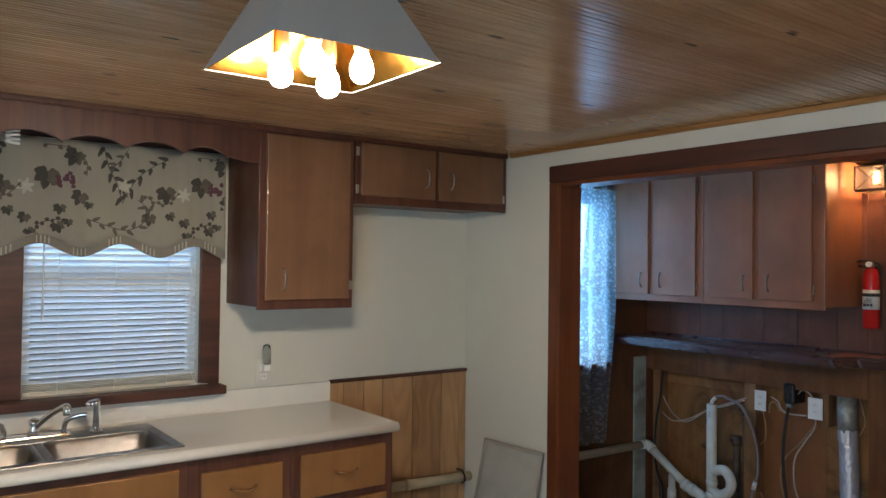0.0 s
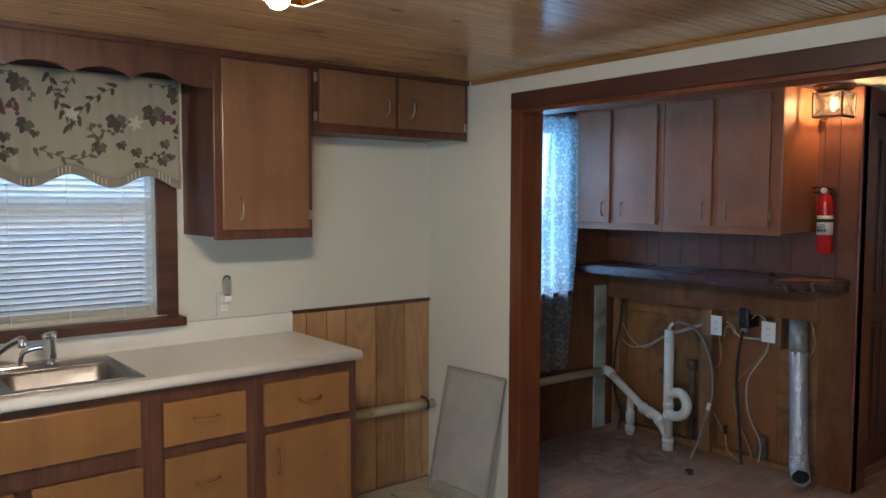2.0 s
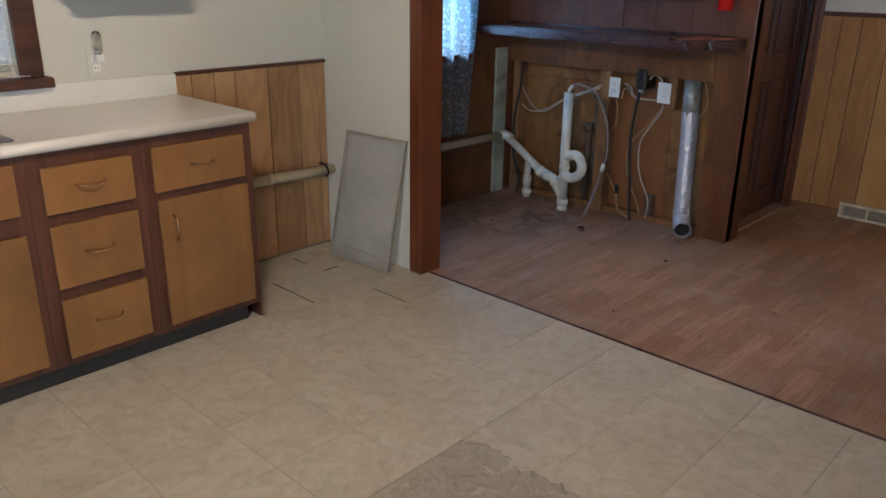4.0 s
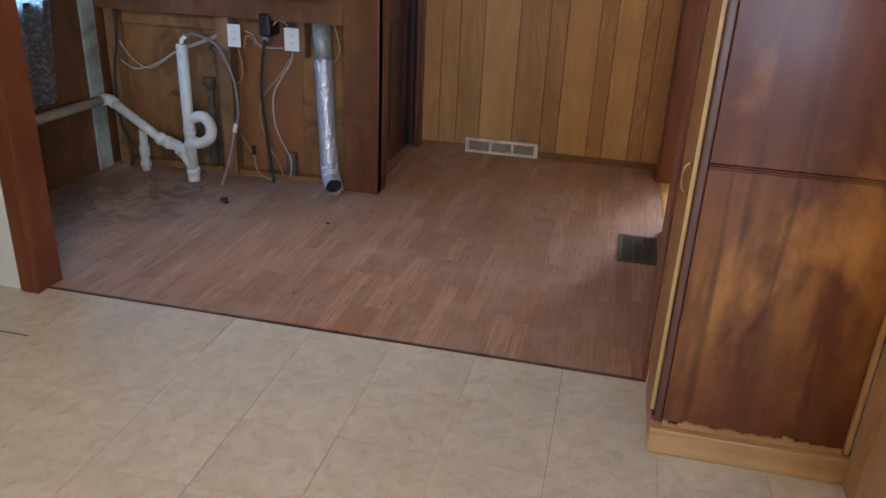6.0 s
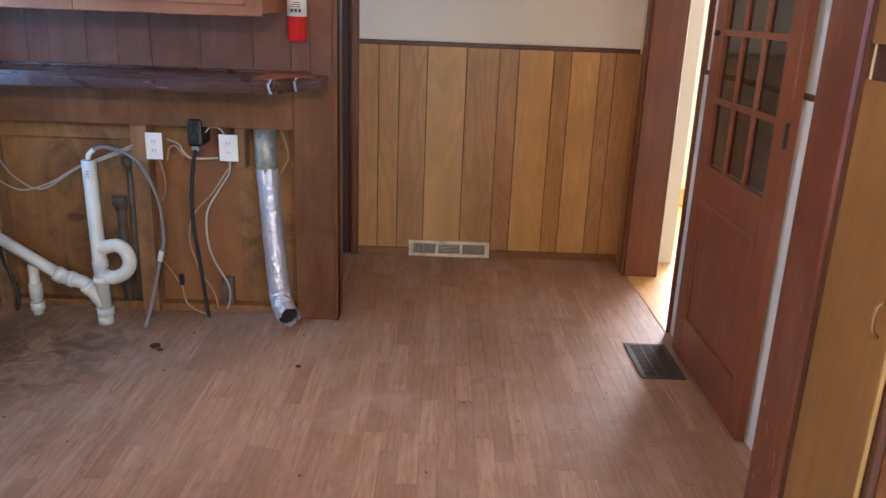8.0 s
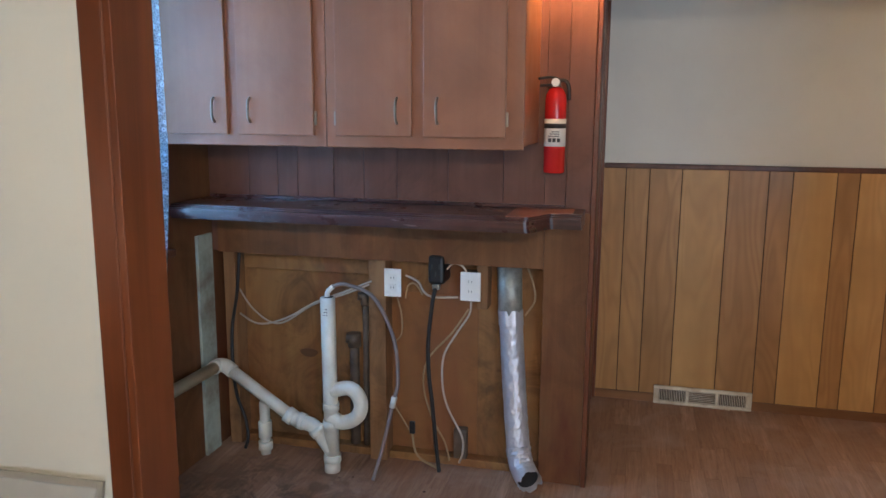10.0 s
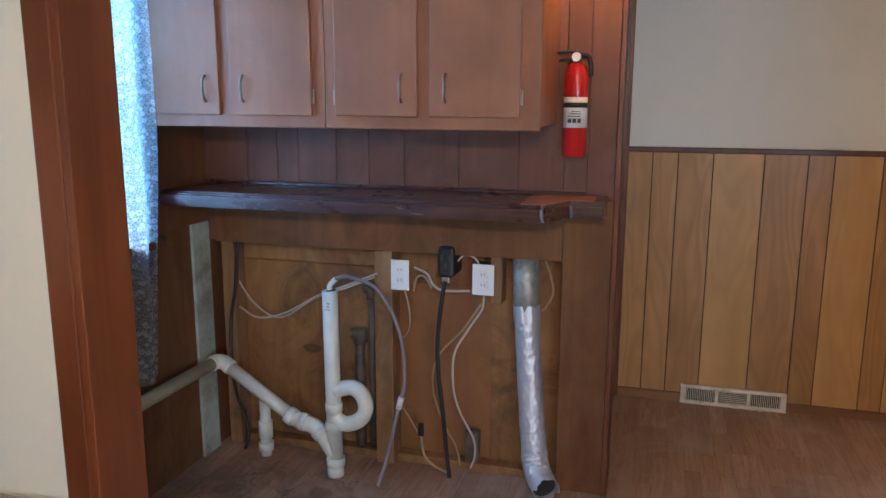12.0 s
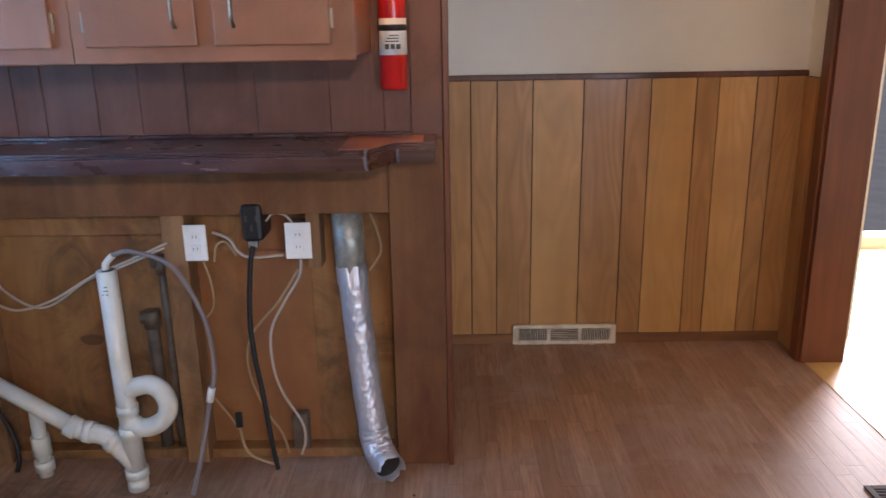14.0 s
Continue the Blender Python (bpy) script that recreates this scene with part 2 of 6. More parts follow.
PVCTAN = paint("tan_pvc", (0.62, 0.55, 0.38), 0.4, 0.16, 9, (0.4, 0.32, 0.2))
PLATE = paint("white_plate", (0.86, 0.86, 0.82), 0.3, 0.05)
BLIND = paint("blind_slat", (0.80, 0.82, 0.84), 0.45, 0.06)
bn = BLIND.node_tree
tl_ = bn.nodes.new("ShaderNodeBsdfTranslucent")
tl_.inputs[0].default_value = (0.80, 0.88, 0.95, 1)
mx_ = bn.nodes.new("ShaderNodeMixShader")
mx_.inputs[0].default_value = 0.22
bn.links.new(bn.nodes["Principled BSDF"].outputs[0], mx_.inputs[1])
bn.links.new(tl_.outputs[0], mx_.inputs[2])
bn.links.new(mx_.outputs[0], bn.nodes["Material Output"].inputs[0])
BLINDRAIL = paint("blind_rail", (0.62, 0.58, 0.48), 0.5, 0.12)
BLACK = paint("black_rubber", (0.015, 0.015, 0.016), 0.45, 0.1)
GREYHOSE = paint("grey_hose", (0.25, 0.21, 0.21), 0.45, 0.15)
CABLE = paint("tan_cable", (0.42, 0.27, 0.14), 0.5, 0.15)
PALECABLE = paint("pale_cable", (0.52, 0.43, 0.36), 0.5, 0.12)
IRON = paint("old_iron_pipe", (0.13, 0.095, 0.068), 0.65, 0.3, 14, (0.05, 0.032, 0.022))
JOINT = paint("dirty_tile_joint", (0.17, 0.14, 0.10), 0.8)
GREENBOARD = paint("flaking_green_paint", (0.42, 0.50, 0.44), 0.7, 0.25, 9, (0.18, 0.15, 0.11))
RED = paint("red_enamel", (0.62, 0.018, 0.016), 0.22, 0.05)
LABEL = paint("paper_label", (0.78, 0.76, 0.70), 0.5, 0.08)
INK = paint("dark_print", (0.06, 0.06, 0.06), 0.6)
VENT = paint("vent_cream", (0.80, 0.75, 0.62), 0.45, 0.2, 12, (0.35, 0.22, 0.1))
REGISTER = paint("brown_register", (0.09, 0.075, 0.065), 0.7, 0.2)
REGISTER.node_tree.nodes["Principled BSDF"].inputs["Specular IOR Level"].default_value = 0.15
SCREENFRAME = paint("aluminium_screen_frame", (0.34, 0.32, 0.27), 0.45, 0.15)
CHROME = metal("chrome", (0.85, 0.86, 0.87), 0.08, 0.03)
STEEL = metal("stainless", (0.33, 0.32, 0.31), 0.36, 0.1)
BRASS = metal("aged_brass", (0.52, 0.30, 0.15), 0.3, 0.15)
NICKEL = metal("dull_nickel", (0.58, 0.55, 0.50), 0.3, 0.15)
PULL = metal("worn_bronze_pull", (0.34, 0.27, 0.21), 0.32, 0.15)
FOIL = metal("foil_duct", (0.64, 0.64, 0.69), 0.42, 0.08)
fb = FOIL.node_tree.nodes["Principled BSDF"]
fb.inputs["Metallic"].default_value = 0.6
bump(FOIL.node_tree, fb, noise_of(FOIL.node_tree, coords(FOIL.node_tree, (1, 1, 0.6)), 30, 3, 0.5, 1.0), 0.35, 0.004)
GALV = metal("galvanised", (0.46, 0.48, 0.44), 0.45, 0.3)
GALV.node_tree.nodes["Principled BSDF"].inputs["Metallic"].default_value = 0.5
LAMPMETAL = paint("lamp_shade_outside", (0.62, 0.60, 0.56), 0.5, 0.05)
LAMPIN = metal("lamp_shade_inside", (0.42, 0.22, 0.04), 0.16, 0.05)
BRONZE = metal("bronze_lantern", (0.16, 0.12, 0.09), 0.4, 0.1)
BULB = glow("lit_bulb", (1.0, 0.84, 0.64), 620)
BULB_WALL = glow("lit_wall_bulb", (1.0, 0.55, 0.22), 720)
DEBRIS = paint("dead_leaf", (0.05, 0.022, 0.015), 0.8)
GROUND = paint("outside_ground", (0.30, 0.30, 0.28), 0.9)


def vinyl_tile():
    m, nt, b = nodes_for("vinyl_tile", 0.4)
    v1 = coords(nt, (1, 1, 1), 1.0)
    n = noise_of(nt, v1, 15, 8, 0.75, 0.6)
    n2 = noise_of(nt, v1, 26, 6, 0.7, 0.8)
    col = ramp(nt, n, [(0.30, (0.43, 0.385, 0.295)), (0.46, (0.53, 0.49, 0.39)), (0.60, (0.60, 0.565, 0.47)), (0.78, (0.52, 0.475, 0.385))])
    col = mixc(nt, ramp(nt, n2, [(0.54, (0, 0, 0)), (0.74, (0.38, 0.38, 0.38))]), col, (0.40, 0.345, 0.255))
    col = mixc(nt, ramp(nt, noise_of(nt, v1, 55, 3), [(0.70, (0, 0, 0)), (0.76, (0.6, 0.6, 0.6))]), col, (0.27, 0.16, 0.08))
    g = noise_of(nt, coords(nt, (1, 1, 1)), 1.4, 4)
    col = mixc(nt, ramp(nt, g, [(0.42, (0, 0, 0)), (0.75, (0.3, 0.3, 0.3))]), col, (0.36, 0.31, 0.24))
    nt.links.new(col, b.inputs["Base Color"])
    rough_of(nt, b, n2, 0.34, 0.56)
    bump(nt, b, n2, 0.15, 0.001)
    return m


def slate_patch():
    m, nt, b = nodes_for("grey_patch", 0.55)
    v1 = coords(nt, (1, 1, 1))
    n = noise_of(nt, v1, 4.5, 9, 0.72, 0.6)
    col = ramp(nt, n, [(0.32, (0.30, 0.265, 0.215)), (0.45, (0.44, 0.405, 0.345)), (0.54, (0.38, 0.34, 0.28)), (0.63, (0.54, 0.51, 0.455)), (0.74, (0.66, 0.64, 0.59))])
    crack = noise_of(nt, v1, 7, 6, 0.7, 0.8)
    col = mixc(nt, ramp(nt, crack, [(0.49, (0, 0, 0)), (0.5, (0.7, 0.7, 0.7)), (0.51, (0, 0, 0))]), col, (0.12, 0.10, 0.08))
    nt.links.new(col, b.inputs["Base Color"])
    bump(nt, b, n, 0.9, 0.006)
    return m


def strip_vinyl():
    m, nt, b = nodes_for("brown_strip_vinyl", 0.5)
    vec = coords(nt, (5, 70, 10), 1.0)
    g = noise_of(nt, vec, 1.0, 7, 0.7, 0.8)
    oi = nt.nodes.new("ShaderNodeObjectInfo")
    base = ramp(nt, oi.outputs["Random"], [(0.0, (0.315, 0.178, 0.110)), (0.5, (0.40, 0.236, 0.150)), (1.0, (0.50, 0.312, 0.210))])
    col = mixc(nt, ramp(nt, g, [(0.35, (0, 0, 0)), (0.66, (0.9, 0.9, 0.9))]), base, (0.235, 0.122, 0.072))
    room = coords(nt, (1, 1, 1))
    dirt = noise_of(nt, room, 3.4, 7, 0.72, 0.6)
    col = mixc(nt, ramp(nt, dirt, [(0.46, (0, 0, 0)), (0.72, (0.5, 0.5, 0.5))]), col, (0.46, 0.35, 0.295))
    far = nt.nodes.new("ShaderNodeVectorMath")
    far.operation = "DISTANCE"
    far.inputs[1].default_value = (3.78, 3.38, 0)
    nt.links.new(room, far.inputs[0])
    near = ramp(nt, far.outputs["Value"], [(0.12, (1, 1, 1)), (0.62, (0, 0, 0))])
    spots = ramp(nt, noise_of(nt, room, 7, 6, 0.7, 0.8), [(0.42, (0, 0, 0)), (0.58, (0.9, 0.9, 0.9))])
    mul = nt.nodes.new("ShaderNodeMath")
    mul.operation = "MULTIPLY"
    nt.links.new(near, mul.inputs[0])
    nt.links.new(spots, mul.inputs[1])
    col = mixc(nt, mul.outputs[0], col, (0.075, 0.042, 0.026))
    nt.links.new(col, b.inputs["Base Color"])
    rough_of(nt, b, dirt, 0.44, 0.64)
    bump(nt, b, g, 0.08, 0.001)
    return m


def fabric_plain():
    m, nt, b = nodes_for("printed_cotton", 0.9)
    v1 = coords(nt, (1, 1, 1))
    weave = noise_of(nt, v1, 180, 2)
    col = mixc(nt, ramp(nt, weave, [(0.4, (0, 0, 0)), (0.7, (0.25, 0.25, 0.25))]), (0.285, 0.265, 0.21), (0.23, 0.21, 0.165))
    col = mixc(nt, ramp(nt, noise_of(nt, v1, 5, 4), [(0.45, (0, 0, 0)), (0.75, (0.3, 0.3, 0.3))]), col, (0.30, 0.28, 0.22))
    nt.links.new(col, b.inputs["Base Color"])
    bump(nt, b, weave, 0.2, 0.001)
    return m


def lace():
    m, nt, b = nodes_for("lace", 0.9)
    v1 = coords(nt, (1, 0, 1))
    vo = nt.nodes.new("ShaderNodeTexVoronoi")
    vo.inputs["Scale"].default_value = 44.0
    nt.links.new(v1, vo.inputs["Vector"])
    ve = nt.nodes.new("ShaderNodeTexVoronoi")
    ve.feature = "DISTANCE_TO_EDGE"
    ve.inputs["Scale"].default_value = 110.0
    nt.links.new(v1, ve.inputs["Vector"])
    flower = ramp(nt, vo.outputs["Distance"], [(0.10, (0.0, 0.0, 0.0)), (0.16, (1, 1, 1)), (0.34, (1, 1, 1)), (0.42, (0.3, 0.3, 0.3))])
    net = ramp(nt, ve.outputs["Distance"], [(0.06, (0.75, 0.75, 0.75)), (0.12, (0.38, 0.38, 0.38))])
    a = nt.nodes.new("ShaderNodeMath")
    a.operation = "MAXIMUM"
    nt.links.new(flower, a.inputs[0])
    nt.links.new(net, a.inputs[1])
    sc = nt.nodes.new("ShaderNodeMath")
    sc.operation = "MULTIPLY"
    sc.inputs[1].default_value = 0.92
    nt.links.new(a.outputs[0], sc.inputs[0])
    tr = nt.nodes.new("ShaderNodeBsdfTransparent")
    tl = nt.nodes.new("ShaderNodeBsdfTranslucent")
    tl.inputs[0].default_value = (0.66, 0.86, 0.95, 1)
    b.inputs["Base Color"].default_value = (0.66, 0.74, 0.82, 1)
    half = nt.nodes.new("ShaderNodeMixShader")
    half.inputs[0].default_value = 0.8
    nt.links.new(b.outputs[0], half.inputs[1])
    nt.links.new(tl.outputs[0], half.inputs[2])
    mx = nt.nodes.new("ShaderNodeMixShader")
    nt.links.new(sc.outputs[0], mx.inputs[0])
    nt.links.new(tr.outputs[0], mx.inputs[1])
    nt.links.new(half.outputs[0], mx.inputs[2])
    nt.links.new(mx.outputs[0], nt.nodes["Material Output"].inputs[0])
    return m


def mesh_screen():
    m, nt, b = nodes_for("insect_mesh", 0.7)
    b.inputs["Base Color"].default_value = (0.55, 0.54, 0.50, 1)
    tr = nt.nodes.new("ShaderNodeBsdfTransparent")
    mx = nt.nodes.new("ShaderNodeMixShader")
    n = noise_of(nt, coords(nt, (1, 1, 1)), 5, 3)
    nt.links.new(ramp(nt, n, [(0.3, (0.38, 0.38, 0.38)), (0.7, (0.52, 0.52, 0.52))]), mx.inputs[0])
    nt.links.new(tr.outputs[0], mx.inputs[1])
    nt.links.new(b.outputs[0], mx.inputs[2])
    nt.links.new(mx.outputs[0], nt.nodes["Material Output"].inputs[0])
    return m


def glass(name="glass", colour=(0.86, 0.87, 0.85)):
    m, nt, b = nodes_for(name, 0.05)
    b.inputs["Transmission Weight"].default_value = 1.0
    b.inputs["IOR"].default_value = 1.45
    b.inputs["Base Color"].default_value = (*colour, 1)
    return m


def seeded_glass():
    m, nt, b = nodes_for("lantern_glass", 0.25)
    b.inputs["Transmission Weight"].default_value = 1.0
    bump(nt, b, noise_of(nt, coords(nt, (1, 1, 1)), 60, 3), 0.3, 0.002)
    return m


TILE, PATCH, STRIP, FLORAL, LACE, MESH, GLASS, LGLASS = vinyl_tile(), slate_patch(), strip_vinyl(), fabric_plain(), lace(), mesh_screen(), glass(), seeded_glass()
# Door panes: the shade behind the door is put into a dark glass tint.
SHADEGLASS = glass("shade_tinted_door_glass", (0.36, 0.36, 0.34))
STRIPE = paint("striped_hem", (0.235, 0.21, 0.165), 0.9, 0.1)
PRINT_DARK = paint("leaf_print_dark", (0.06, 0.053, 0.042), 0.9, 0.1, 40)
PRINT_GREY = paint("leaf_print_grey", (0.105, 0.095, 0.07), 0.9, 0.1, 40)
PRINT_PLUM = paint("grape_print", (0.085, 0.03, 0.042), 0.9, 0.2, 40, (0.14, 0.06, 0.08))
PRINT_PALE = paint("lily_print", (0.45, 0.42, 0.35), 0.9, 0.1, 40)
STRIPE_DARK = paint("hem_stripe", (0.20, 0.19, 0.16), 0.9, 0.1)

# ---- mesh helpers ----


def box(bm, x0, x1, y0, y1, z0, z1, bevel=0.0):
    vs = [bm.verts.new(p) for p in ((x0, y0, z0), (x1, y0, z0), (x1, y1, z0), (x0, y1, z0), (x0, y0, z1), (x1, y0, z1), (x1, y1, z1), (x0, y1, z1))]
    fs = [bm.faces.new([vs[k] for k in f]) for f in ((3, 2, 1, 0), (4, 5, 6, 7), (0, 1, 5, 4), (1, 2, 6, 5), (2, 3, 7, 6), (3, 0, 4, 7))]
    if bevel:
        es = {e for f in fs for e in f.edges}
        bmesh.ops.bevel(bm, geom=list(es), offset=bevel, segments=2, affect="EDGES", profile=0.5)
    return bm


def boxes(*bs, bevel=0.0):
    bm = bmesh.new()
    for b in bs:
        box(bm, *b, bevel=bevel)
    return bm


def smooth_line(pts, n=6):
    pts = [Vector(p) for p in pts]
    if len(pts) < 3 or n < 2:
        return pts
    out = []
    for k in range(len(pts) - 1):
        p0, p1, p2, p3 = pts[max(k - 1, 0)], pts[k], pts[k + 1], pts[min(k + 2, len(pts) - 1)]
        for s in range(n):
            t = s / n
            out.append(0.5 * (2 * p1 + (p2 - p0) * t + (2 * p0 - 5 * p1 + 4 * p2 - p3) * t * t + (3 * p1 - p0 - 3 * p2 + p3) * t ** 3))
    return out + [pts[-1]]


def tube(bm, pts, r, sides=10, n=6, caps=True, radii=None):
    line = smooth_line(pts, n)
    side = None
    rings = []
    for k, p in enumerate(line):
        d = (line[min(k + 1, len(line) - 1)] - line[max(k - 1, 0)]).normalized()
        if side is None:
            side = d.orthogonal().normalized()
        side = (side - d * side.dot(d)).normalized()
        up = d.cross(side)
        rr = radii[k] if radii else r
        rings.append([bm.verts.new(p + (side * math.cos(a) + up * math.sin(a)) * rr) for a in (2 * math.pi * j / sides for j in range(sides))])
    for a, b in zip(rings, rings[1:]):
        for j in range(sides):
            f = bm.faces.new((a[j], a[(j + 1) % sides], b[(j + 1) % sides], b[j]))
            f.smooth = True
    if caps:
        bm.faces.new(rings[0][::-1])
        bm.faces.new(rings[-1])
    return bm


def tubed(pts, r, sides=10, n=6, **k):
    return tube(bmesh.new(), pts, r, sides, n, **k)


def lathe(bm, cx, cy, prof, sides=20, axis=None):
    """Turns (radius, height) pairs round an upright axis."""
    rings = [[bm.verts.new((cx + r * math.cos(2 * math.pi * j / sides), cy + r * math.sin(2 * math.pi * j / sides), z)) for j in range(sides)] for r, z in prof]
    for a, b in zip(rings, rings[1:]):
        for j in range(sides):
            f = bm.faces.new((a[j], a[(j + 1) % sides], b[(j + 1) % sides], b[j]))
            f.smooth = True
    bm.faces.new(rings[0][::-1])
    bm.faces.new(rings[-1])
    return bm


def link_mesh(name, bm, mat):
    me = bpy.data.meshes.new(name)
    bmesh.ops.recalc_face_normals(bm, faces=bm.faces[:])
    bm.to_mesh(me)
    bm.free()
    me.materials.append(mat)
    return new(name, me)


def thing(name, base, label, category, group="", kind=""):
    e = new(name)
    e.empty_display_size = 0.05
    e.location = base
    return tagged(e, label, category, group, kind)


def part(name, bm, mat, parent, label=""):
    ob = link_mesh(name, bm, mat)
    ob.parent = parent
    ob.matrix_parent_inverse = Matrix.Translation(-parent.location)
    return tagged(ob, label)


def solid(name, bm, mat, label, category, group="", kind=""):
    return tagged(link_mesh(name, bm, mat), label, category, group, kind)


def setting(name, bm, mat, label, category):
    return solid(name, bm, mat, label, category, kind="structure")


def piece(name, mesh, parent, at, turn=0.0):
    """One of many alike pieces on a shared mesh, under its parent, at a place in the room."""
    ob = new(name, mesh)
    ob.parent = parent
    ob.matrix_parent_inverse = Matrix.Translation(-parent.location)
    ob.matrix_basis = pose(*at, 0, 0, turn)
    return ob


def bow_handle(x, y, z, up=True, out=(0, -1), size=0.09, r=0.004, rise=0.028):
    """A curved pull: a bow standing off the door, upright or level."""
    ox, oy = out
    sx, sy = (-oy, ox)
    pts = []
    for k in range(9):
        a = -1 + k / 4
        lift = rise * (1 - a * a) ** 0.5 if abs(a) < 1 else 0
        s = a * size / 2
        pts.append((x + ox * lift, y + oy * lift, z + s) if up else (x + sx * s + ox * lift, y + sy * s + oy * lift, z - 0.006 * (1 - a * a)))
    return tubed(pts, r, 8, 2)


XW, YN, CEILZ = 2.70, 3.79, 2.135

# ---- large structure: floors ----
floor = setting("floor", boxes((-1.6, 2.738, -1.3, YN, -0.10, -0.006)), JOINT, "cream marbled vinyl tile kitchen floor", "floor")
floor_laundry = setting("floor_laundry", boxes((2.738, 5.31, 0.47, YN, -0.10, -0.003)), GROOVE, "brown wood strip vinyl floor, dusty and stained", "floor")
setting("threshold_strip", boxes((2.737, 2.749, 0.75, 3.06, -0.004, 0.004), bevel=0.0015), SHELF, "worn brown edging strip between two floors", "threshold")
floor_next = setting("floor_next_room", boxes((2.81, 6.8, -3.6, 0.47, -0.10, -0.006)), GROOVE, "yellow varnished pine board floor", "floor")
setting("ground", boxes((-60, 60, -60, 60, -0.75, -0.7)), GROUND, "grey open ground outside the house", "ground")
setting("door_sill", boxes((4.25, 5.03, 0.47, 0.63, -0.004, 0.004), bevel=0.002), PINE, "yellow varnished pine door sill", "door sill")

# ---- walls ----
WX0, WX1, WZ0, WZ1 = 0.53, 1.215, 1.03, 2.03
LX0, LX1, LZ0, LZ1 = 3.02, 3.80, 0.96, 2.0
setting("wall_north", boxes((-1.6, WX0, YN, YN + 0.14, -0.08, 2.3), (WX1, XW, YN, YN + 0.14, -0.08, 2.3), (WX0, WX1, YN, YN + 0.14, -0.08, WZ0), (WX0, WX1, YN, YN + 0.14, WZ1, 2.3)), WALL, "cream painted plaster wall above the counter", "wall")
setting("wall_north_laundry", boxes((XW, LX0, YN, YN + 0.14, -0.08, 2.3), (LX1, 5.45, YN, YN + 0.14, -0.08, 2.3), (LX0, LX1, YN, YN + 0.14, -0.08, LZ0), (LX0, LX1, YN, YN + 0.14, LZ1, 2.3)), LOWPANEL, "dark wood panelled wall round the laundry window", "wall")
setting("wall_east", boxes((XW, 2.80, 3.075, YN, -0.08, 2.3), (XW, 2.80, 0.74, 3.075, 1.985, 2.3), (XW, 2.80, 0.06, 0.74, -0.08, 2.3)), WALL, "cream painted wall with a wide cased opening", "wall")
setting("wall_south", boxes((1.35, XW, 0.06, 0.20, -0.08, 2.3), (1.21, 1.35, -1.3, 0.20, -0.08, 2.3), (-1.6, 1.21, -1.44, -1.3, -0.08, 2.3)), WALL, "cream painted kitchen wall", "wall")
setting("wall_west", boxes((-1.74, -1.6, -1.44, -0.85, -0.08, 2.3), (-1.74, -1.6, 0.25, YN + 0.14, -0.08, 2.3), (-1.74, -1.6, -0.85, 0.25, -0.08, 0.5), (-1.74, -1.6, -0.85, 0.25, 1.5, 2.3)), WALL, "cream painted kitchen wall with a window", "wall")
setting("wall_back", boxes((5.31, 5.45, 0.30, 3.2, -0.08, 2.3)), WHITE, "white painted hall wall above wood wainscot", "wall")
setting("wall_hall", boxes((2.80, 4.235, 0.47, 0.60, -0.08, 2.3), (4.235, 5.045, 0.47, 0.63, 2.03, 2.3), (5.045, 5.31, 0.47, 0.63, -0.08, 2.3)), WHITE, "white painted hall wall with an open doorway", "wall")
setting("wall_next_room", boxes((2.2, 6.94, -3.74, -3.6, -0.08, 0.6), (2.2, 2.6, -3.74, -3.6, 0.6, 2.3), (2.6, 6.94, -3.74, -3.6, 0.6, 2.3), (6.8, 6.94, -3.6, -1.35, -0.08, 2.3), (6.8, 6.94, -0.36, 0.47, -0.08, 2.3), (6.8, 6.94, -1.35, -0.36, -0.08, 0.08), (6.8, 6.94, -1.35, -0.36, 2.0, 2.3), (2.66, 2.80, -3.74, 0.05, -0.08, 2.3), (5.45, 6.94, 0.47, 0.61, -0.08, 2.3)), WALL, "cream painted walls of the next room", "wall")
setting("baseboard_next_room", boxes((6.77, 6.80, -3.6, -1.35, 0, 0.14), (6.77, 6.80, -0.36, 0.47, 0, 0.14), (2.2, 6.77, -3.6, -3.57, 0, 0.14), bevel=0.004), PINE, "yellow varnished pine baseboard", "baseboard")
setting("ceiling_next_room", boxes((2.06, 6.94, -3.74, 0.47, 2.3, 2.36)), LAUNDRYCEIL, "white ceiling of the next room", "ceiling")
setting("ceiling_laundry", boxes((2.80, 5.45, 0.47, YN + 0.14, 2.125, 2.36)), LAUNDRYCEIL, "white laundry and hall ceiling", "ceiling")
setting("wall_closet", boxes((4.42, 5.45, 3.1, 3.2, -0.05, 2.125), (4.41, 4.42, 2.33, 3.1, -0.05, 2.125)), DARKPLANK, "dark walls of a closet beyond the doorway", "wall")


def bead_ceiling():
    """Narrow tongued boards along x, each with rounded edges and a bead in the middle."""
    bm = bmesh.new()
    y = -1.44
    prof = ((0.0, 0.010), (0.0035, 0.0), (0.0175, 0.0), (0.0195, 0.005), (0.0215, 0.0), (0.0375, 0.0), (0.041, 0.010))
    rows = []
    while y < YN:
        for dy, dz in prof:
            rows.append((y + dy, CEILZ + dz))
        y += 0.0412
    rows = [(min(a, YN), b) for a, b in rows]
    prev = None
    for a, b in rows:
        cur = (bm.verts.new((-1.6, a, b)), bm.verts.new((XW, a, b)))
        if prev:
            bm.faces.new((prev[0], prev[1], cur[1], cur[0]))
        prev = cur
    box(bm, -1.74, XW, -1.44, YN + 0.14, CEILZ + 0.02, CEILZ + 0.2)
    return bm


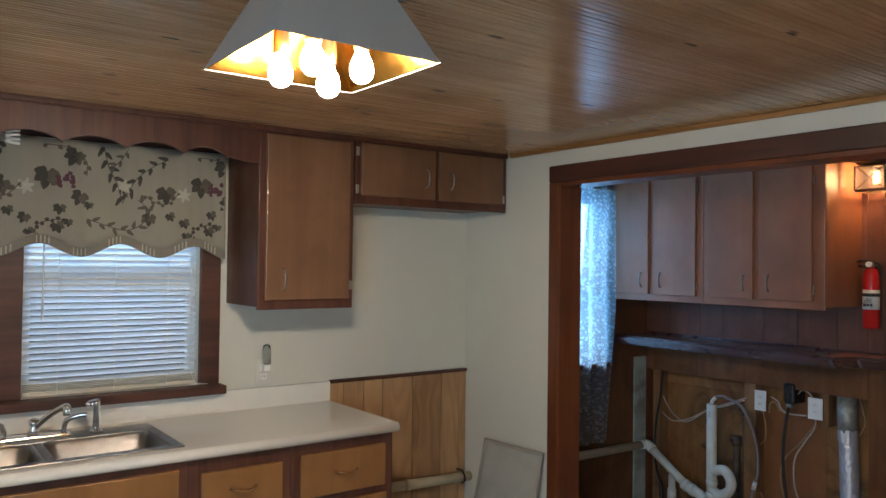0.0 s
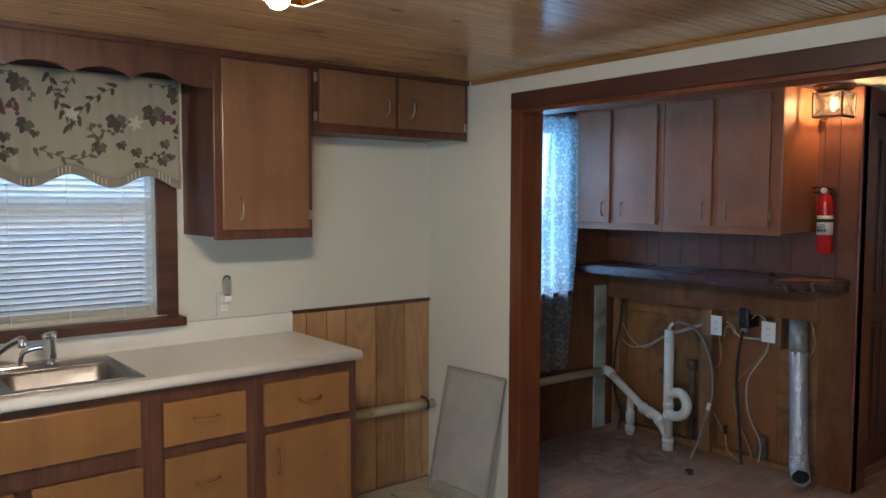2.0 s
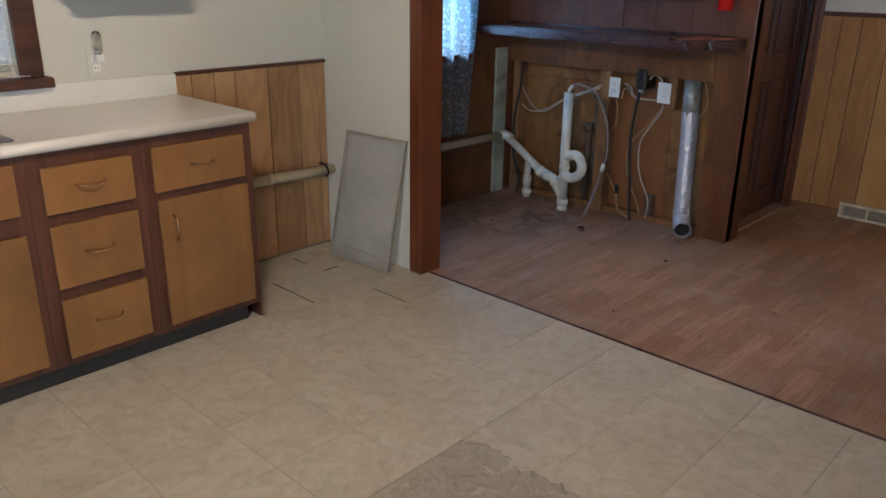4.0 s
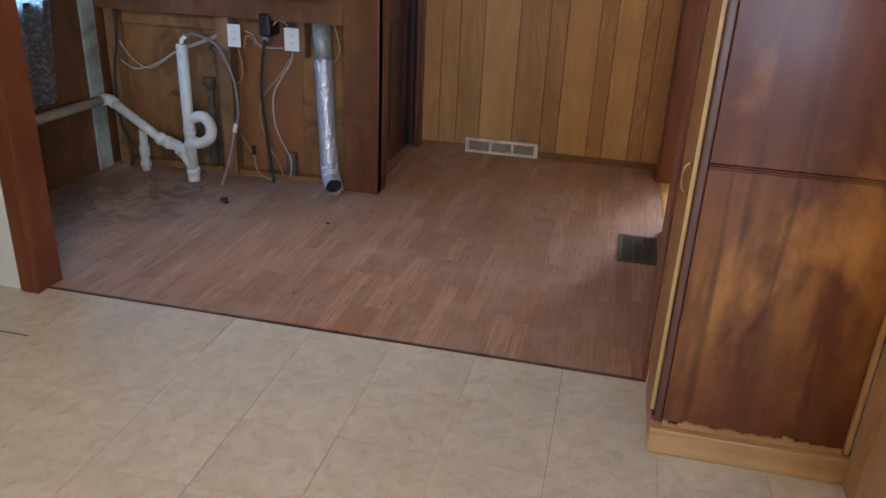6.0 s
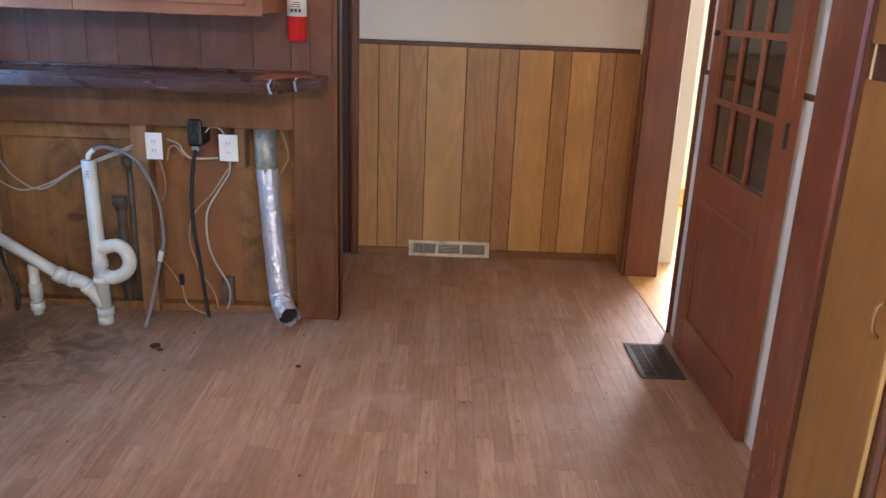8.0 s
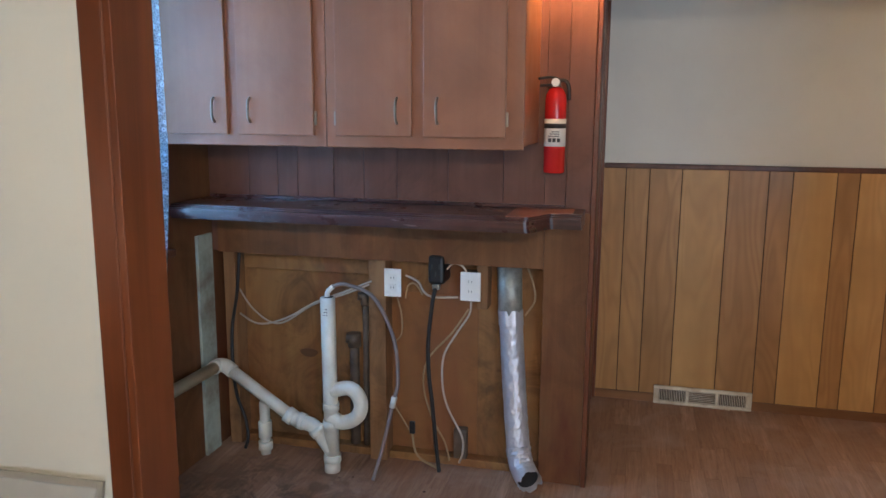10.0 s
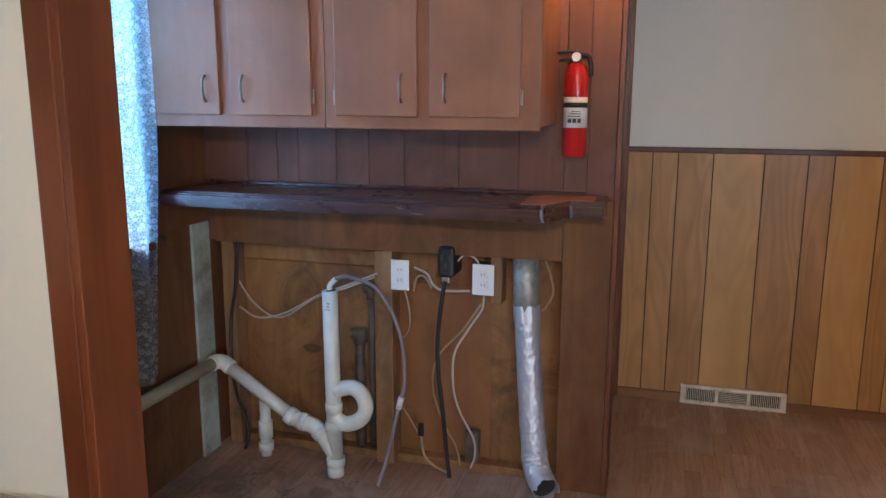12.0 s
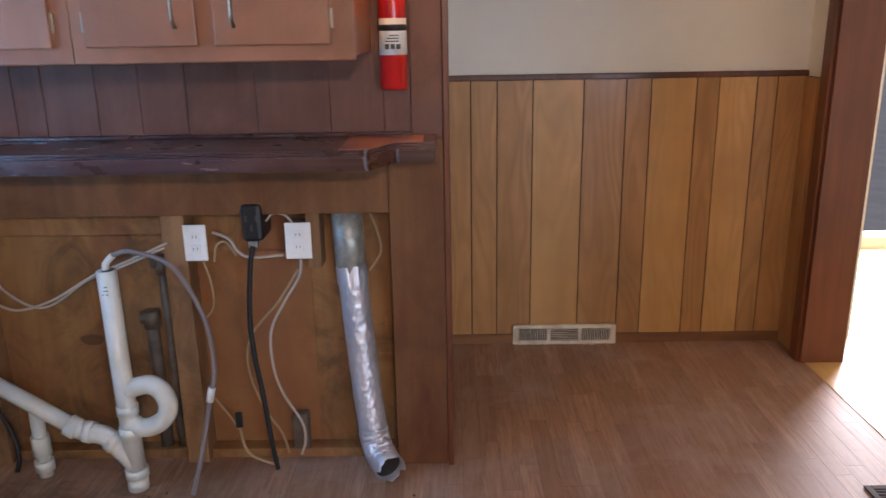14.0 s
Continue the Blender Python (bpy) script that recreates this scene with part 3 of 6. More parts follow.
setting("ceiling", bead_ceiling(), CEIL, "varnished knotty pine beadboard kitchen ceiling", "ceiling")
setting("ceiling_trim", boxes((XW - 0.018, XW, 0.2, YN - 0.37, CEILZ - 0.02, CEILZ), bevel=0.004), CEILTRIM, "thin varnished wood ceiling trim", "trim")

# casing of the wide opening
setting("opening_casing", boxes((XW - 0.02, XW, 3.065, 3.125, 0, 1.9645), bevel=0.005), TRIM, "red-brown wooden side casing of a wide opening", "trim")
setting("opening_header", boxes((XW - 0.022, XW, 0.74, 3.125, 1.965, 2.045), bevel=0.005), TRIM_H_DIM, "red-brown wooden header casing over the opening, darkened for its dim light", "trim")
setting("opening_jamb", boxes((XW - 0.02, 2.82, 3.045, 3.065, 0, 1.965), (XW - 0.02, 2.82, 0.74, 3.065, 1.945, 1.965), bevel=0.003), TRIM, "red-brown wooden jamb lining a wide opening", "trim")
setting("opening_post", boxes((XW + 0.02, 2.93, 0.66, 0.755, 0, 1.945), bevel=0.02), SCUFFED, "scuffed red-brown rounded post beside the pantry", "trim")


def rectangle_trim(x0, x1, z0, z1, y0, y1, w):
    return boxes((x0 - w, x0, y0, y1, z0, z1), (x1, x1 + w, y0, y1, z0, z1), (x0 - w, x1 + w, y0, y1, z1, z1 + w), bevel=0.004)


# ---- windows ----
def window(name, x0, x1, z0, z1, mat, label):
    e = thing(name, ((x0 + x1) / 2, YN, z0), label, "window", kind="structure")
    part("window_frame", rectangle_trim(x0, x1, z0, z1, YN - 0.02, YN, 0.09), mat, e, "dark stained wood casing")
    part("sash_frame", boxes((x0, x0 + 0.035, YN + 0.05, YN + 0.08, z0, z1), (x1 - 0.035, x1, YN + 0.05, YN + 0.08, z0, z1), (x0 + 0.035, x1 - 0.035, YN + 0.05, YN + 0.08, z0, z0 + 0.04), (x0 + 0.035, x1 - 0.035, YN + 0.05, YN + 0.08, z1 - 0.04, z1), (x0 + 0.035, x1 - 0.035, YN + 0.05, YN + 0.08, (z0 + z1) / 2 - 0.02, (z0 + z1) / 2 + 0.02)), PLATE, e, "white painted sash")
    for a, b in ((z0 + 0.04, (z0 + z1) / 2 - 0.02), ((z0 + z1) / 2 + 0.02, z1 - 0.04)):
        g = part("pane", boxes((x0 + 0.035, x1 - 0.035, YN + 0.062, YN + 0.067, a, b)), GLASS, e)
        g.visible_shadow = False
    return e


w1 = window("window_1", WX0, WX1, WZ0, WZ1, OLDTRIM, "kitchen window in dark stained wood casing")
part("window_sill", boxes((WX0 - 0.12, WX1 + 0.105, YN - 0.075, YN + 0.05, WZ0 - 0.04, WZ0 - 0.002), bevel=0.004), OLDTRIM, w1, "worn dark wood sill")
w2 = window("window_2", LX0, LX1, LZ0, LZ1, DARKPLANK, "laundry window in dark wood casing")
part("window_sill", boxes((LX0 - 0.09, LX1 + 0.09, YN - 0.06, YN + 0.05, LZ0 - 0.03, LZ0 - 0.002), bevel=0.004), DARKPLANK, w2, "dark wood sill")


def blind():
    e = thing("window_blind", ((WX0 + WX1) / 2, YN + 0.02, WZ0), "white aluminium venetian blind, closed, ending on the sill", "blind")
    n, top = 38, WZ1 - 0.03
    low = WZ0 + 0.055
    bm = bmesh.new()
    prof = [(-0.0145, 0.0087), (-0.005, 0.0045), (0.006, -0.0022), (0.0145, -0.0087)]
    w = (WX1 - WX0) / 2 - 0.006
    a = [(bm.verts.new((-w, y, z)), bm.verts.new((w, y, z))) for y, z in prof]
    for p, q in zip(a, a[1:]):
        f = bm.faces.new((p[0], p[1], q[1], q[0]))
        f.smooth = True
    me = bpy.data.meshes.new("slat")
    bm.to_mesh(me)
    bm.free()
    me.materials.append(BLIND)
    cx = (WX0 + WX1) / 2
    for k in range(n):
        z = low + (top - low) * k / (n - 1)
        o = piece("slat", me, e, (cx, YN + 0.025, z))
        o.rotation_euler = (radians(-10 + random.uniform(-1.5, 1.5)), radians(random.uniform(-0.06, 0.06)), 0)
    part("head_rail", boxes((WX0 + 0.004, WX1 - 0.004, YN + 0.008, YN + 0.04, WZ1 - 0.027, WZ1), bevel=0.002), BLIND, e)
    part("bottom_rail", boxes((WX0 + 0.008, WX1 - 0.006, YN + 0.008, YN + 0.034, WZ0 + 0.002, WZ0 + 0.022), bevel=0.003), BLINDRAIL, e, "yellowed bottom rail")
    for k in range(4):
        part("stacked_slat", boxes((WX0 + 0.008, WX1 - 0.006, YN + 0.01, YN + 0.035, WZ0 + 0.024 + k * 0.007, WZ0 + 0.027 + k * 0.007)), BLINDRAIL, e)
    for x in (WX0 + 0.13, cx, WX1 - 0.13):
        part("ladder_cord", tubed([(x, YN + 0.008, WZ0 + 0.01), (x, YN + 0.008, WZ1 - 0.02)], 0.0014, 5, 1), PLATE, e)
    part("wand", tubed([(WX0 + 0.075, YN + 0.0, WZ1 - 0.03), (WX0 + 0.07, YN - 0.004, 1.33)], 0.004, 6, 1), PLATE, e, "clear plastic tilt wand")
    part("pull_cord", tubed([(WX1 - 0.06, YN + 0.0, WZ1 - 0.03), (WX1 - 0.035, YN - 0.002, 1.5), (WX1 - 0.045, YN - 0.006, 1.2), (WX1 - 0.02, YN - 0.012, 1.05), (WX1 + 0.01, YN - 0.03, 1.038), (WX1 - 0.05, YN - 0.035, 1.04), (WX1 + 0.03, YN - 0.04, 1.036)], 0.0016, 5, 5), PLATE, e)


blind()


def valance():
    """Gathered cotton with a scalloped, striped hem."""
    x0, x1, ytop = WX0 - 0.16, WX1 + 0.085, YN - 0.06
    e = thing("valance", (0.87, ytop, 1.6), "floral cotton valance with a striped scalloped hem", "curtain")
    n, rows = 120, 14

    def wave(u):
        return 1.607 + 0.026 * math.cos((u - 0.87) / 0.105 * math.pi / 1.42) - 0.012 * abs(u - 0.87)

    def grid(za, zb):
        bm = bmesh.new()
        g = []
        for j in range(rows + 1):
            t = j / rows
            row = []
            for k in range(n + 1):
                x = x0 + (x1 - x0) * k / n
                z = za(x) + (zb(x) - za(x)) * t
                d = (0.002 + 0.007 * max(0, (2.02 - z)) / 0.4) * math.sin(x * 31 + 2.6 * math.sin(x * 9)) + 0.0015 * math.sin(x * 120 + z * 6)
                row.append(bm.verts.new((x, ytop - 0.012 - d, z)))
            g.append(row)
        for j in range(rows):
            for k in range(n):
                f = bm.faces.new((g[j][k], g[j][k + 1], g[j + 1][k + 1], g[j + 1][k]))
                f.smooth = True
        return bm

    c = part("cloth", grid(lambda x: 2.035, lambda x: wave(x) + 0.035), FLORAL, e)
    rng = random.Random(21)

    def fold(x, z):
        d = (0.002 + 0.007 * max(0, (2.02 - z)) / 0.4) * math.sin(x * 31 + 2.6 * math.sin(x * 9)) + 0.0015 * math.sin(x * 120 + z * 6)
        return ytop - 0.0155 - d

    tones = {"dark_leaf_print": bmesh.new(), "grey_leaf_print": bmesh.new(), "plum_print": bmesh.new(), "pale_print": bmesh.new()}

    def leaf(bm, x, z, ang, ln, wd):
        n = 7
        up, dn = [], []
        for k in range(n + 1):
            u = k / n
            w = wd * math.sin(math.pi * u ** 0.8) * (1 + 0.18 * math.sin(9 * u))
            cx, cz = x + ln * u * math.cos(ang), z + ln * u * math.sin(ang)
            for side, out in ((w, up), (-w, dn)):
                px, pz = cx - side * math.sin(ang), cz + side * math.cos(ang)
                out.append((px, pz))
        for k in range(n):
            q = [up[k], up[k + 1], dn[k + 1], dn[k]]
            if min(p[1] for p in q) < 1.66 or max(p[1] for p in q) > 2.02 or min(p[0] for p in q) < x0 or max(p[0] for p in q) > x1:
                continue
            vs = [bm.verts.new((px, fold(px, pz), pz)) for px, pz in q]
            bm.faces.new(vs)

    def spray(pts, ln, wd, tone, step=2):
        """A curling stem with leaves on alternate sides."""
        line = smooth_line([(x, 0, z) for x, z in pts], 6)
        for k in range(len(line) - 1):
            d = line[k + 1] - line[k]
            ang = math.atan2(d.z, d.x)
            leaf(tones["dark_leaf_print"], line[k].x, line[k].z, ang, d.length * 1.15, 0.002)
            if k % step == 0:
                turn = 0.75 if (k // step) % 2 else -0.75
                leaf(tones[tone], line[k].x, line[k].z, ang + turn + rng.uniform(-0.2, 0.2), 1.25 * ln * rng.uniform(0.75, 1.15), 1.45 * wd)

    def broad_leaf(x, z, r, ang):
        """A five-lobed vine leaf, half of it paler."""
        for k, s_ in ((-2, 0.75), (-1, 0.92), (0, 1.1), (1, 0.92), (2, 0.75)):
            leaf(tones["dark_leaf_print" if k < 1 else "grey_leaf_print"], x, z, ang + k * 0.72, r * s_ * 1.35, r * 0.45)

    repeat = 0.595
    for n_ in range(-1, 2):
        ox, oz = 0.362 + repeat * n_, 1.66
        for dx, dz, r in ((0.235, 0.245, 0.048), (0.335, 0.325, 0.040), (0.085, 0.200, 0.042), (0.02, 0.09, 0.030), (0.355, 0.165, 0.034), (0.10, 0.10, 0.022), (0.17, 0.02, 0.020), (0.27, 0.045, 0.026), (0.28, 0.115, 0.024), (0.16, 0.075, 0.024), (0.385, 0.13, 0.018), (0.31, 0.06, 0.018)):
            broad_leaf(ox + dx, oz + dz, r, rng.uniform(-2.4, -0.8))
        for pts, ln, wd, tone in (
            (((0.435, 0.36), (0.455, 0.28), (0.485, 0.22), (0.51, 0.14)), 0.034, 0.0062, "dark_leaf_print"),
            (((0.69, 0.33), (0.62, 0.29), (0.56, 0.235), (0.51, 0.14)), 0.034, 0.0062, "dark_leaf_print"),
            (((0.38, 0.07), (0.45, 0.045), (0.53, 0.03), (0.59, 0.06), (0.615, 0.11), (0.57, 0.155)), 0.030, 0.0055, "grey_leaf_print"),
            (((0.53, 0.36), (0.50, 0.31), (0.46, 0.27)), 0.026, 0.005, "grey_leaf_print"),
            (((0.0, 0.175), (0.05, 0.145), (0.10, 0.15), (0.145, 0.20)), 0.016, 0.006, "grey_leaf_print"),
            (((0.195, 0.0), (0.2, 0.04), (0.25, 0.06), (0.30, 0.065)), 0.014, 0.006, "dark_leaf_print"),
            (((0.22, 0.35), (0.30, 0.345), (0.37, 0.30), (0.375, 0.24)), 0.017, 0.006, "grey_leaf_print"),
        ):
            spray([(ox + x, oz + z) for x, z in pts], ln, wd, tone)
        for k in range(22):
            leaf(tones["plum_print"], ox + 0.295 + rng.uniform(-0.032, 0.03), oz + 0.215 + rng.uniform(-0.03, 0.025), rng.uniform(0, 6), 0.018, 0.009)
        for fx, fz in ((0.515, 0.205), (0.16, 0.185)):
            for k in range(6):
                leaf(tones["pale_print"], ox + fx, oz + fz, k * 1.05 + 0.3, 0.034, 0.008)
    for (nm, b2), mt in zip(tones.items(), (PRINT_DARK, PRINT_GREY, PRINT_PLUM, PRINT_PALE)):
        part(nm, b2, mt, e, "printed leaves and stems")["kind"] = "stuff"
    m = c.modifiers.new("thick", "SOLIDIFY")
    m.thickness = 0.002
    h = part("hem", grid(lambda x: wave(x) + 0.0355, lambda x: wave(x)), STRIPE, e, "striped hem")
    m = h.modifiers.new("thick", "SOLIDIFY")
    m.thickness = 0.004
    bm = bmesh.new()
    pale = bmesh.new()
    x = x0 + 0.06
    while x < x1 - 0.02:
        for k in range(7):
            xx = x + k * 0.0075
            zz = wave(xx)
            d = 0.0087 * math.sin(xx * 31 + 2.6 * math.sin(xx * 9))
            box(bm if k % 2 else pale, xx, xx + (0.0022 if k % 2 else 0.005), ytop - 0.0185 - d, ytop - 0.0165 - d, zz + 0.004, zz + 0.033)
        x += 0.13
    part("hem_stripe", bm, STRIPE_DARK, e, "dark woven stripes")["kind"] = "stuff"
    part("hem_stripe", pale, PRINT_PALE, e, "pale woven stripes")["kind"] = "stuff"
    part("rod", tubed([(x0 - 0.01, ytop, 2.03), (x1 + 0.01, ytop, 2.03)], 0.008, 8, 1), PLATE, e, "white curtain rod")


valance()


def scalloped_board():
    """The board that joins the cabinets over the sink, its lower edge cut in arcs."""
    e = setting("valance_board", bmesh.new(), CAB_FRAME, "dark stained wooden board with a scalloped lower edge", "trim")
    bm = bmesh.new()
    xs, zs = [], []
    cusp = [-0.04, 0.175, 0.388, 0.601, 0.816, 1.029, 1.2]
    for a, b in zip(cusp, cusp[1:]):
        for k in range(10):
            t = k / 10
            xs.append(a + (b - a) * t)
            zs.append(1.986 + 0.034 * math.sin(math.pi * t) ** 0.7)
    xs += [1.2, 1.215, 1.25, 1.30, 1.336]
    zs += [1.986, 1.99, 1.982, 1.976, 1.976]
    front = [bm.verts.new((x, 3.44, z)) for x, z in zip(xs, zs)]
    top = [bm.verts.new((x, 3.44, CEILZ)) for x in xs]
    for k in range(len(xs) - 1):
        bm.faces.new((front[k], front[k + 1], top[k + 1], top[k]))
    r = bmesh.ops.extrude_face_region(bm, geom=bm.faces[:])
    bmesh.ops.translate(bm, verts=[v for v in r["geom"] if isinstance(v, bmesh.types.BMVert)], vec=(0, 0.02, 0))
    bmesh.ops.recalc_face_normals(bm, faces=bm.faces[:])
    bm.to_mesh(e.data)
    bm.free()


scalloped_board()
setting("ceiling_moulding", boxes((-0.3, 2.68, 3.425, 3.44, CEILZ - 0.022, CEILZ), bevel=0.004), CAB_FRAME, "dark stained moulding along the ceiling", "trim")


# ---- cabinets ----
def wall_cabinet(name, x0, x1, z0, z1, doors, label, handles):
    e = thing(name, ((x0 + x1) / 2, YN, z0), label, "cabinet")
    part("body", boxes((x0, x1, 3.455, YN, z0 + 0.012, z1), bevel=0.003), CAB_FRAME, e)
    part("face_frame", boxes((x0, x1, 3.44, 3.455, z0, z1), bevel=0.002), CAB_FRAME, e)
    for (a, b, c, d), (hx, hz) in zip(doors, handles):
        dr = part("door", boxes((a, b, 3.422, 3.4395, c, d), bevel=0.004), CAB, e, "flat varnished door")
        part("handle", bow_handle(hx, 3.422, hz, True), NICKEL, dr, "curved metal pull")
    return e


wc = wall_cabinet("wall_cabinet", 1.338, 1.782, 1.37, CEILZ, [(1.365, 1.757, 1.41, 2.10)], "tall brown varnished wall cabinet with one flat door", [(1.44, 1.497)])
oc = wall_cabinet("over_fridge_cabinet", 1.79, 2.675, 1.835, CEILZ, [(1.815, 2.222, 1.872, 2.108), (2.24, 2.645, 1.872, 2.108)], "short brown wall cabinet with two flat doors", [(2.165, 1.97), (2.31, 1.97)])
for x, z in ((1.80, 1.90), (1.80, 2.07), (2.66, 1.90), (1.77, 1.47)):
    part("hinge", boxes((x - 0.008, x + 0.008, 3.434, 3.4398, z - 0.02, z + 0.02), bevel=0.002), NICKEL, oc if z > 1.5 else wc, "metal hinge")


def front(e, a, b, c, d, kind, hx=None, hz=None):
    f = part("drawer" if kind == "drawer" else "door", boxes((a, b, 3.182, 3.1995, c, d), bevel=0.004), CAB_LOW, e, "flat varnished %s front" % ("drawer" if kind == "drawer" else "door"))
    if hx:
        part("handle", bow_handle(hx, 3.182, hz, kind != "drawer", size=0.1), BRASS, f, "curved brass pull")


def base_unit(name, x0, x1, label, rails):
    e = thing(name, ((x0 + x1) / 2, 3.5, 0), label, "cabinet", "base cabinets under the counter")
    part("body", boxes((x0, x1, 3.22, YN, 0.075, 0.70), bevel=0.002), CAB_FRAME, e)
    part("face_frame", boxes(*rails, bevel=0.002), CAB_FRAME, e, "dark stained face frame")
    part("toe_kick", boxes((x0, x1 - (0.05 if x1 > 1.8 else 0), 3.223, 3.26, 0, 0.075)), KICK, e, "black toe kick")
    return e


def frame_of(x0, x1, zs, s=0.05):
    r = [(x0, x0 + s, 3.2, 3.22, 0.07, 0.862), (x1 - s, x1, 3.2, 3.22, 0.07, 0.862)]
    return r + [(x0 + s, x1 - s, 3.2, 3.22, a, b) for a, b in zs]


du = base_unit("drawer_unit", 0.985, 1.385, "base cabinet with three varnished drawers and brass pulls", frame_of(0.985, 1.385, [(0.07, 0.11), (0.32, 0.385), (0.59, 0.655), (0.79, 0.862)]))
for c, d in ((0.643, 0.806), (0.37, 0.601), (0.1, 0.33)):
    front(du, 1.03, 1.345, c, d, "drawer", 1.187, (c + d) / 2 + 0.01)
bu = base_unit("base_cabinet", 1.386, 1.842, "base cabinet with one drawer over one door", frame_of(1.386, 1.842, [(0.07, 0.11), (0.6, 0.67), (0.8, 0.862)]))
front(bu, 1.42, 1.808, 0.645, 0.818, "drawer", 1.62, 0.735)
front(bu, 1.425, 1.815, 0.1, 0.615, "door", 1.478, 0.50)
part("side_panel", boxes((1.842, 1.85, 3.2, YN - 0.022, 0.0, 0.862)), CAB_FRAME, bu)
su = base_unit("sink_cabinet", 0.09, 0.984, "sink base cabinet with false front and two doors", frame_of(0.09, 0.984, [(0.07, 0.11), (0.59, 0.67), (0.82, 0.862)]))
front(su, 0.13, 0.95, 0.66, 0.83, "drawer")
front(su, 0.60, 0.955, 0.1, 0.59, "door", 0.66, 0.5)
front(su, 0.13, 0.55, 0.1, 0.59, "door", 0.49, 0.5)
wu = base_unit("base_cabinet", -1.58, 0.089, "long base cabinet with varnished doors", frame_of(-1.58, 0.089, [(0.07, 0.11), (0.6, 0.67), (0.8, 0.862)]))
for a in (-1.53, -0.98, -0.45):
    front(wu, a, a + 0.5, 0.1, 0.83, "door", a + 0.06, 0.6)


def countertop():
    e = thing("countertop", (1.0, 3.5, 0.862), "cream laminate countertop with a low backsplash", "countertop")
    sx0, sx1, sy0, sy1 = 0.16, 0.955, 3.245, 3.655
    bm = bmesh.new()
    rings = []
    for z in (0.862, 0.902):
        rings.append([bm.verts.new((x, y, z)) for x, y in ((-1.6, 3.17), (1.855, 3.17), (1.855, YN - 0.022), (-1.6, YN - 0.022))])
        rings.append([bm.verts.new((x, y, z)) for x, y in ((sx0, sy0), (sx1, sy0), (sx1, sy1), (sx0, sy1))])
    lo, li, ho, hi = rings
    for k in range(4):
        j = (k + 1) % 4
        for q in ((lo[k], li[k], li[j], lo[j]), (ho[k], ho[j], hi[j], hi[k]), (lo[k], lo[j], ho[j], ho[k]), (li[k], hi[k], hi[j], li[j])):
            bm.faces.new(q)
    part("top", bm, COUNTER, e)
    part("front_edge", tubed([(-1.6, 3.175, 0.882), (1.858, 3.175, 0.882)], 0.0203, 14, 1), COUNTER, e, "rounded front edge")
    part("backsplash", boxes((-1.6, 1.857, YN - 0.021, YN, 0.862, 0.994), bevel=0.004), COUNTER, e, "low cream backsplash")
    s = thing("sink", (0.55, 3.45, 0.902), "double bowl stainless steel sink set in the counter", "sink")
    part("rim", boxes((0.135, 0.98, 3.215, 3.25, 0.9025, 0.909), (0.135, 0.98, 3.55, 3.68, 0.9025, 0.909), (0.135, 0.17, 3.25, 3.55, 0.9025, 0.909), (0.94, 0.98, 3.25, 3.55, 0.9025, 0.909), (0.535, 0.57, 3.25, 3.55, 0.9, 0.907), bevel=0.003), STEEL, s)
    for a, b in ((0.165, 0.54), (0.565, 0.945)):
        bm = bmesh.new()
        rings = []
        for inset, z in ((0, 0.906), (0.012, 0.895), (0.022, 0.80), (0.04, 0.755), (0.09, 0.745)):
            x0, x1, y0, y1 = a + inset, b - inset, 3.247 + inset, 3.553 - inset
            c = 0.045
            ring = []
            for cx, cy, s0 in ((x1 - c, y1 - c, 0), (x0 + c, y1 - c, 90), (x0 + c, y0 + c, 180), (x1 - c, y0 + c, 270)):
                for k in range(5):
                    t = radians(s0 + 22.5 * k)
                    ring.append(bm.verts.new((cx + c * math.cos(t), cy + c * math.sin(t), z)))
            rings.append(ring)
        for p, q in zip(rings, rings[1:]):
            for k in range(len(p)):
                f = bm.faces.new((p[k], p[(k + 1) % len(p)], q[(k + 1) % len(p)], q[k]))
                f.smooth = True
        bm.faces.new(rings[-1])
        part("bowl", bm, STEEL, s)
    f = thing("faucet", (0.55, 3.61, 0.909), "chrome two handle kitchen faucet on the sink deck", "faucet")
    part("deck_plate", boxes((0.43, 0.675, 3.585, 3.64, 0.909, 0.922), bevel=0.005), CHROME, f)
    part("spout", tubed([(0.553, 3.61, 0.93), (0.565, 3.60, 0.96), (0.605, 3.565, 1.005), (0.64, 3.535, 1.03), (0.652, 3.525, 1.03)], 0.011, 12, 4), CHROME, f)
    part("aerator", lathe(bmesh.new(), 0.648, 3.528, [(0.014, 1.0), (0.015, 1.005), (0.015, 1.03), (0.01, 1.036)], 14), CHROME, f)
    part("spout_base", lathe(bmesh.new(), 0.553, 3.61, [(0.022, 0.92), (0.02, 0.945), (0.016, 0.955), (0.02, 0.968), (0.018, 0.98), (0.008, 0.984)], 16), CHROME, f)
    for x, d in ((0.655, 1), (0.455, -1)):
        part("handle", tubed([(x, 3.61, 0.922), (x, 3.61, 0.95), (x + 0.012 * d, 3.60, 0.972), (x + 0.05 * d, 3.585, 0.985), (x + 0.07 * d, 3.578, 0.985)], 0.01, 10, 4), CHROME, f)
    p = thing("sink_sprayer", (0.765, 3.61, 0.909), "chrome pull-out sprayer standing on the sink deck", "sprayer")
    part("collar", lathe(bmesh.new(), 0.765, 3.61, [(0.024, 0.909), (0.022, 0.918), (0.014, 0.924)], 14), CHROME, p)
    part("body", lathe(bmesh.new(), 0.765, 3.61, [(0.011, 0.924), (0.013, 0.95), (0.012, 1.0), (0.015, 1.02), (0.014, 1.032)], 14), CHROME, p)
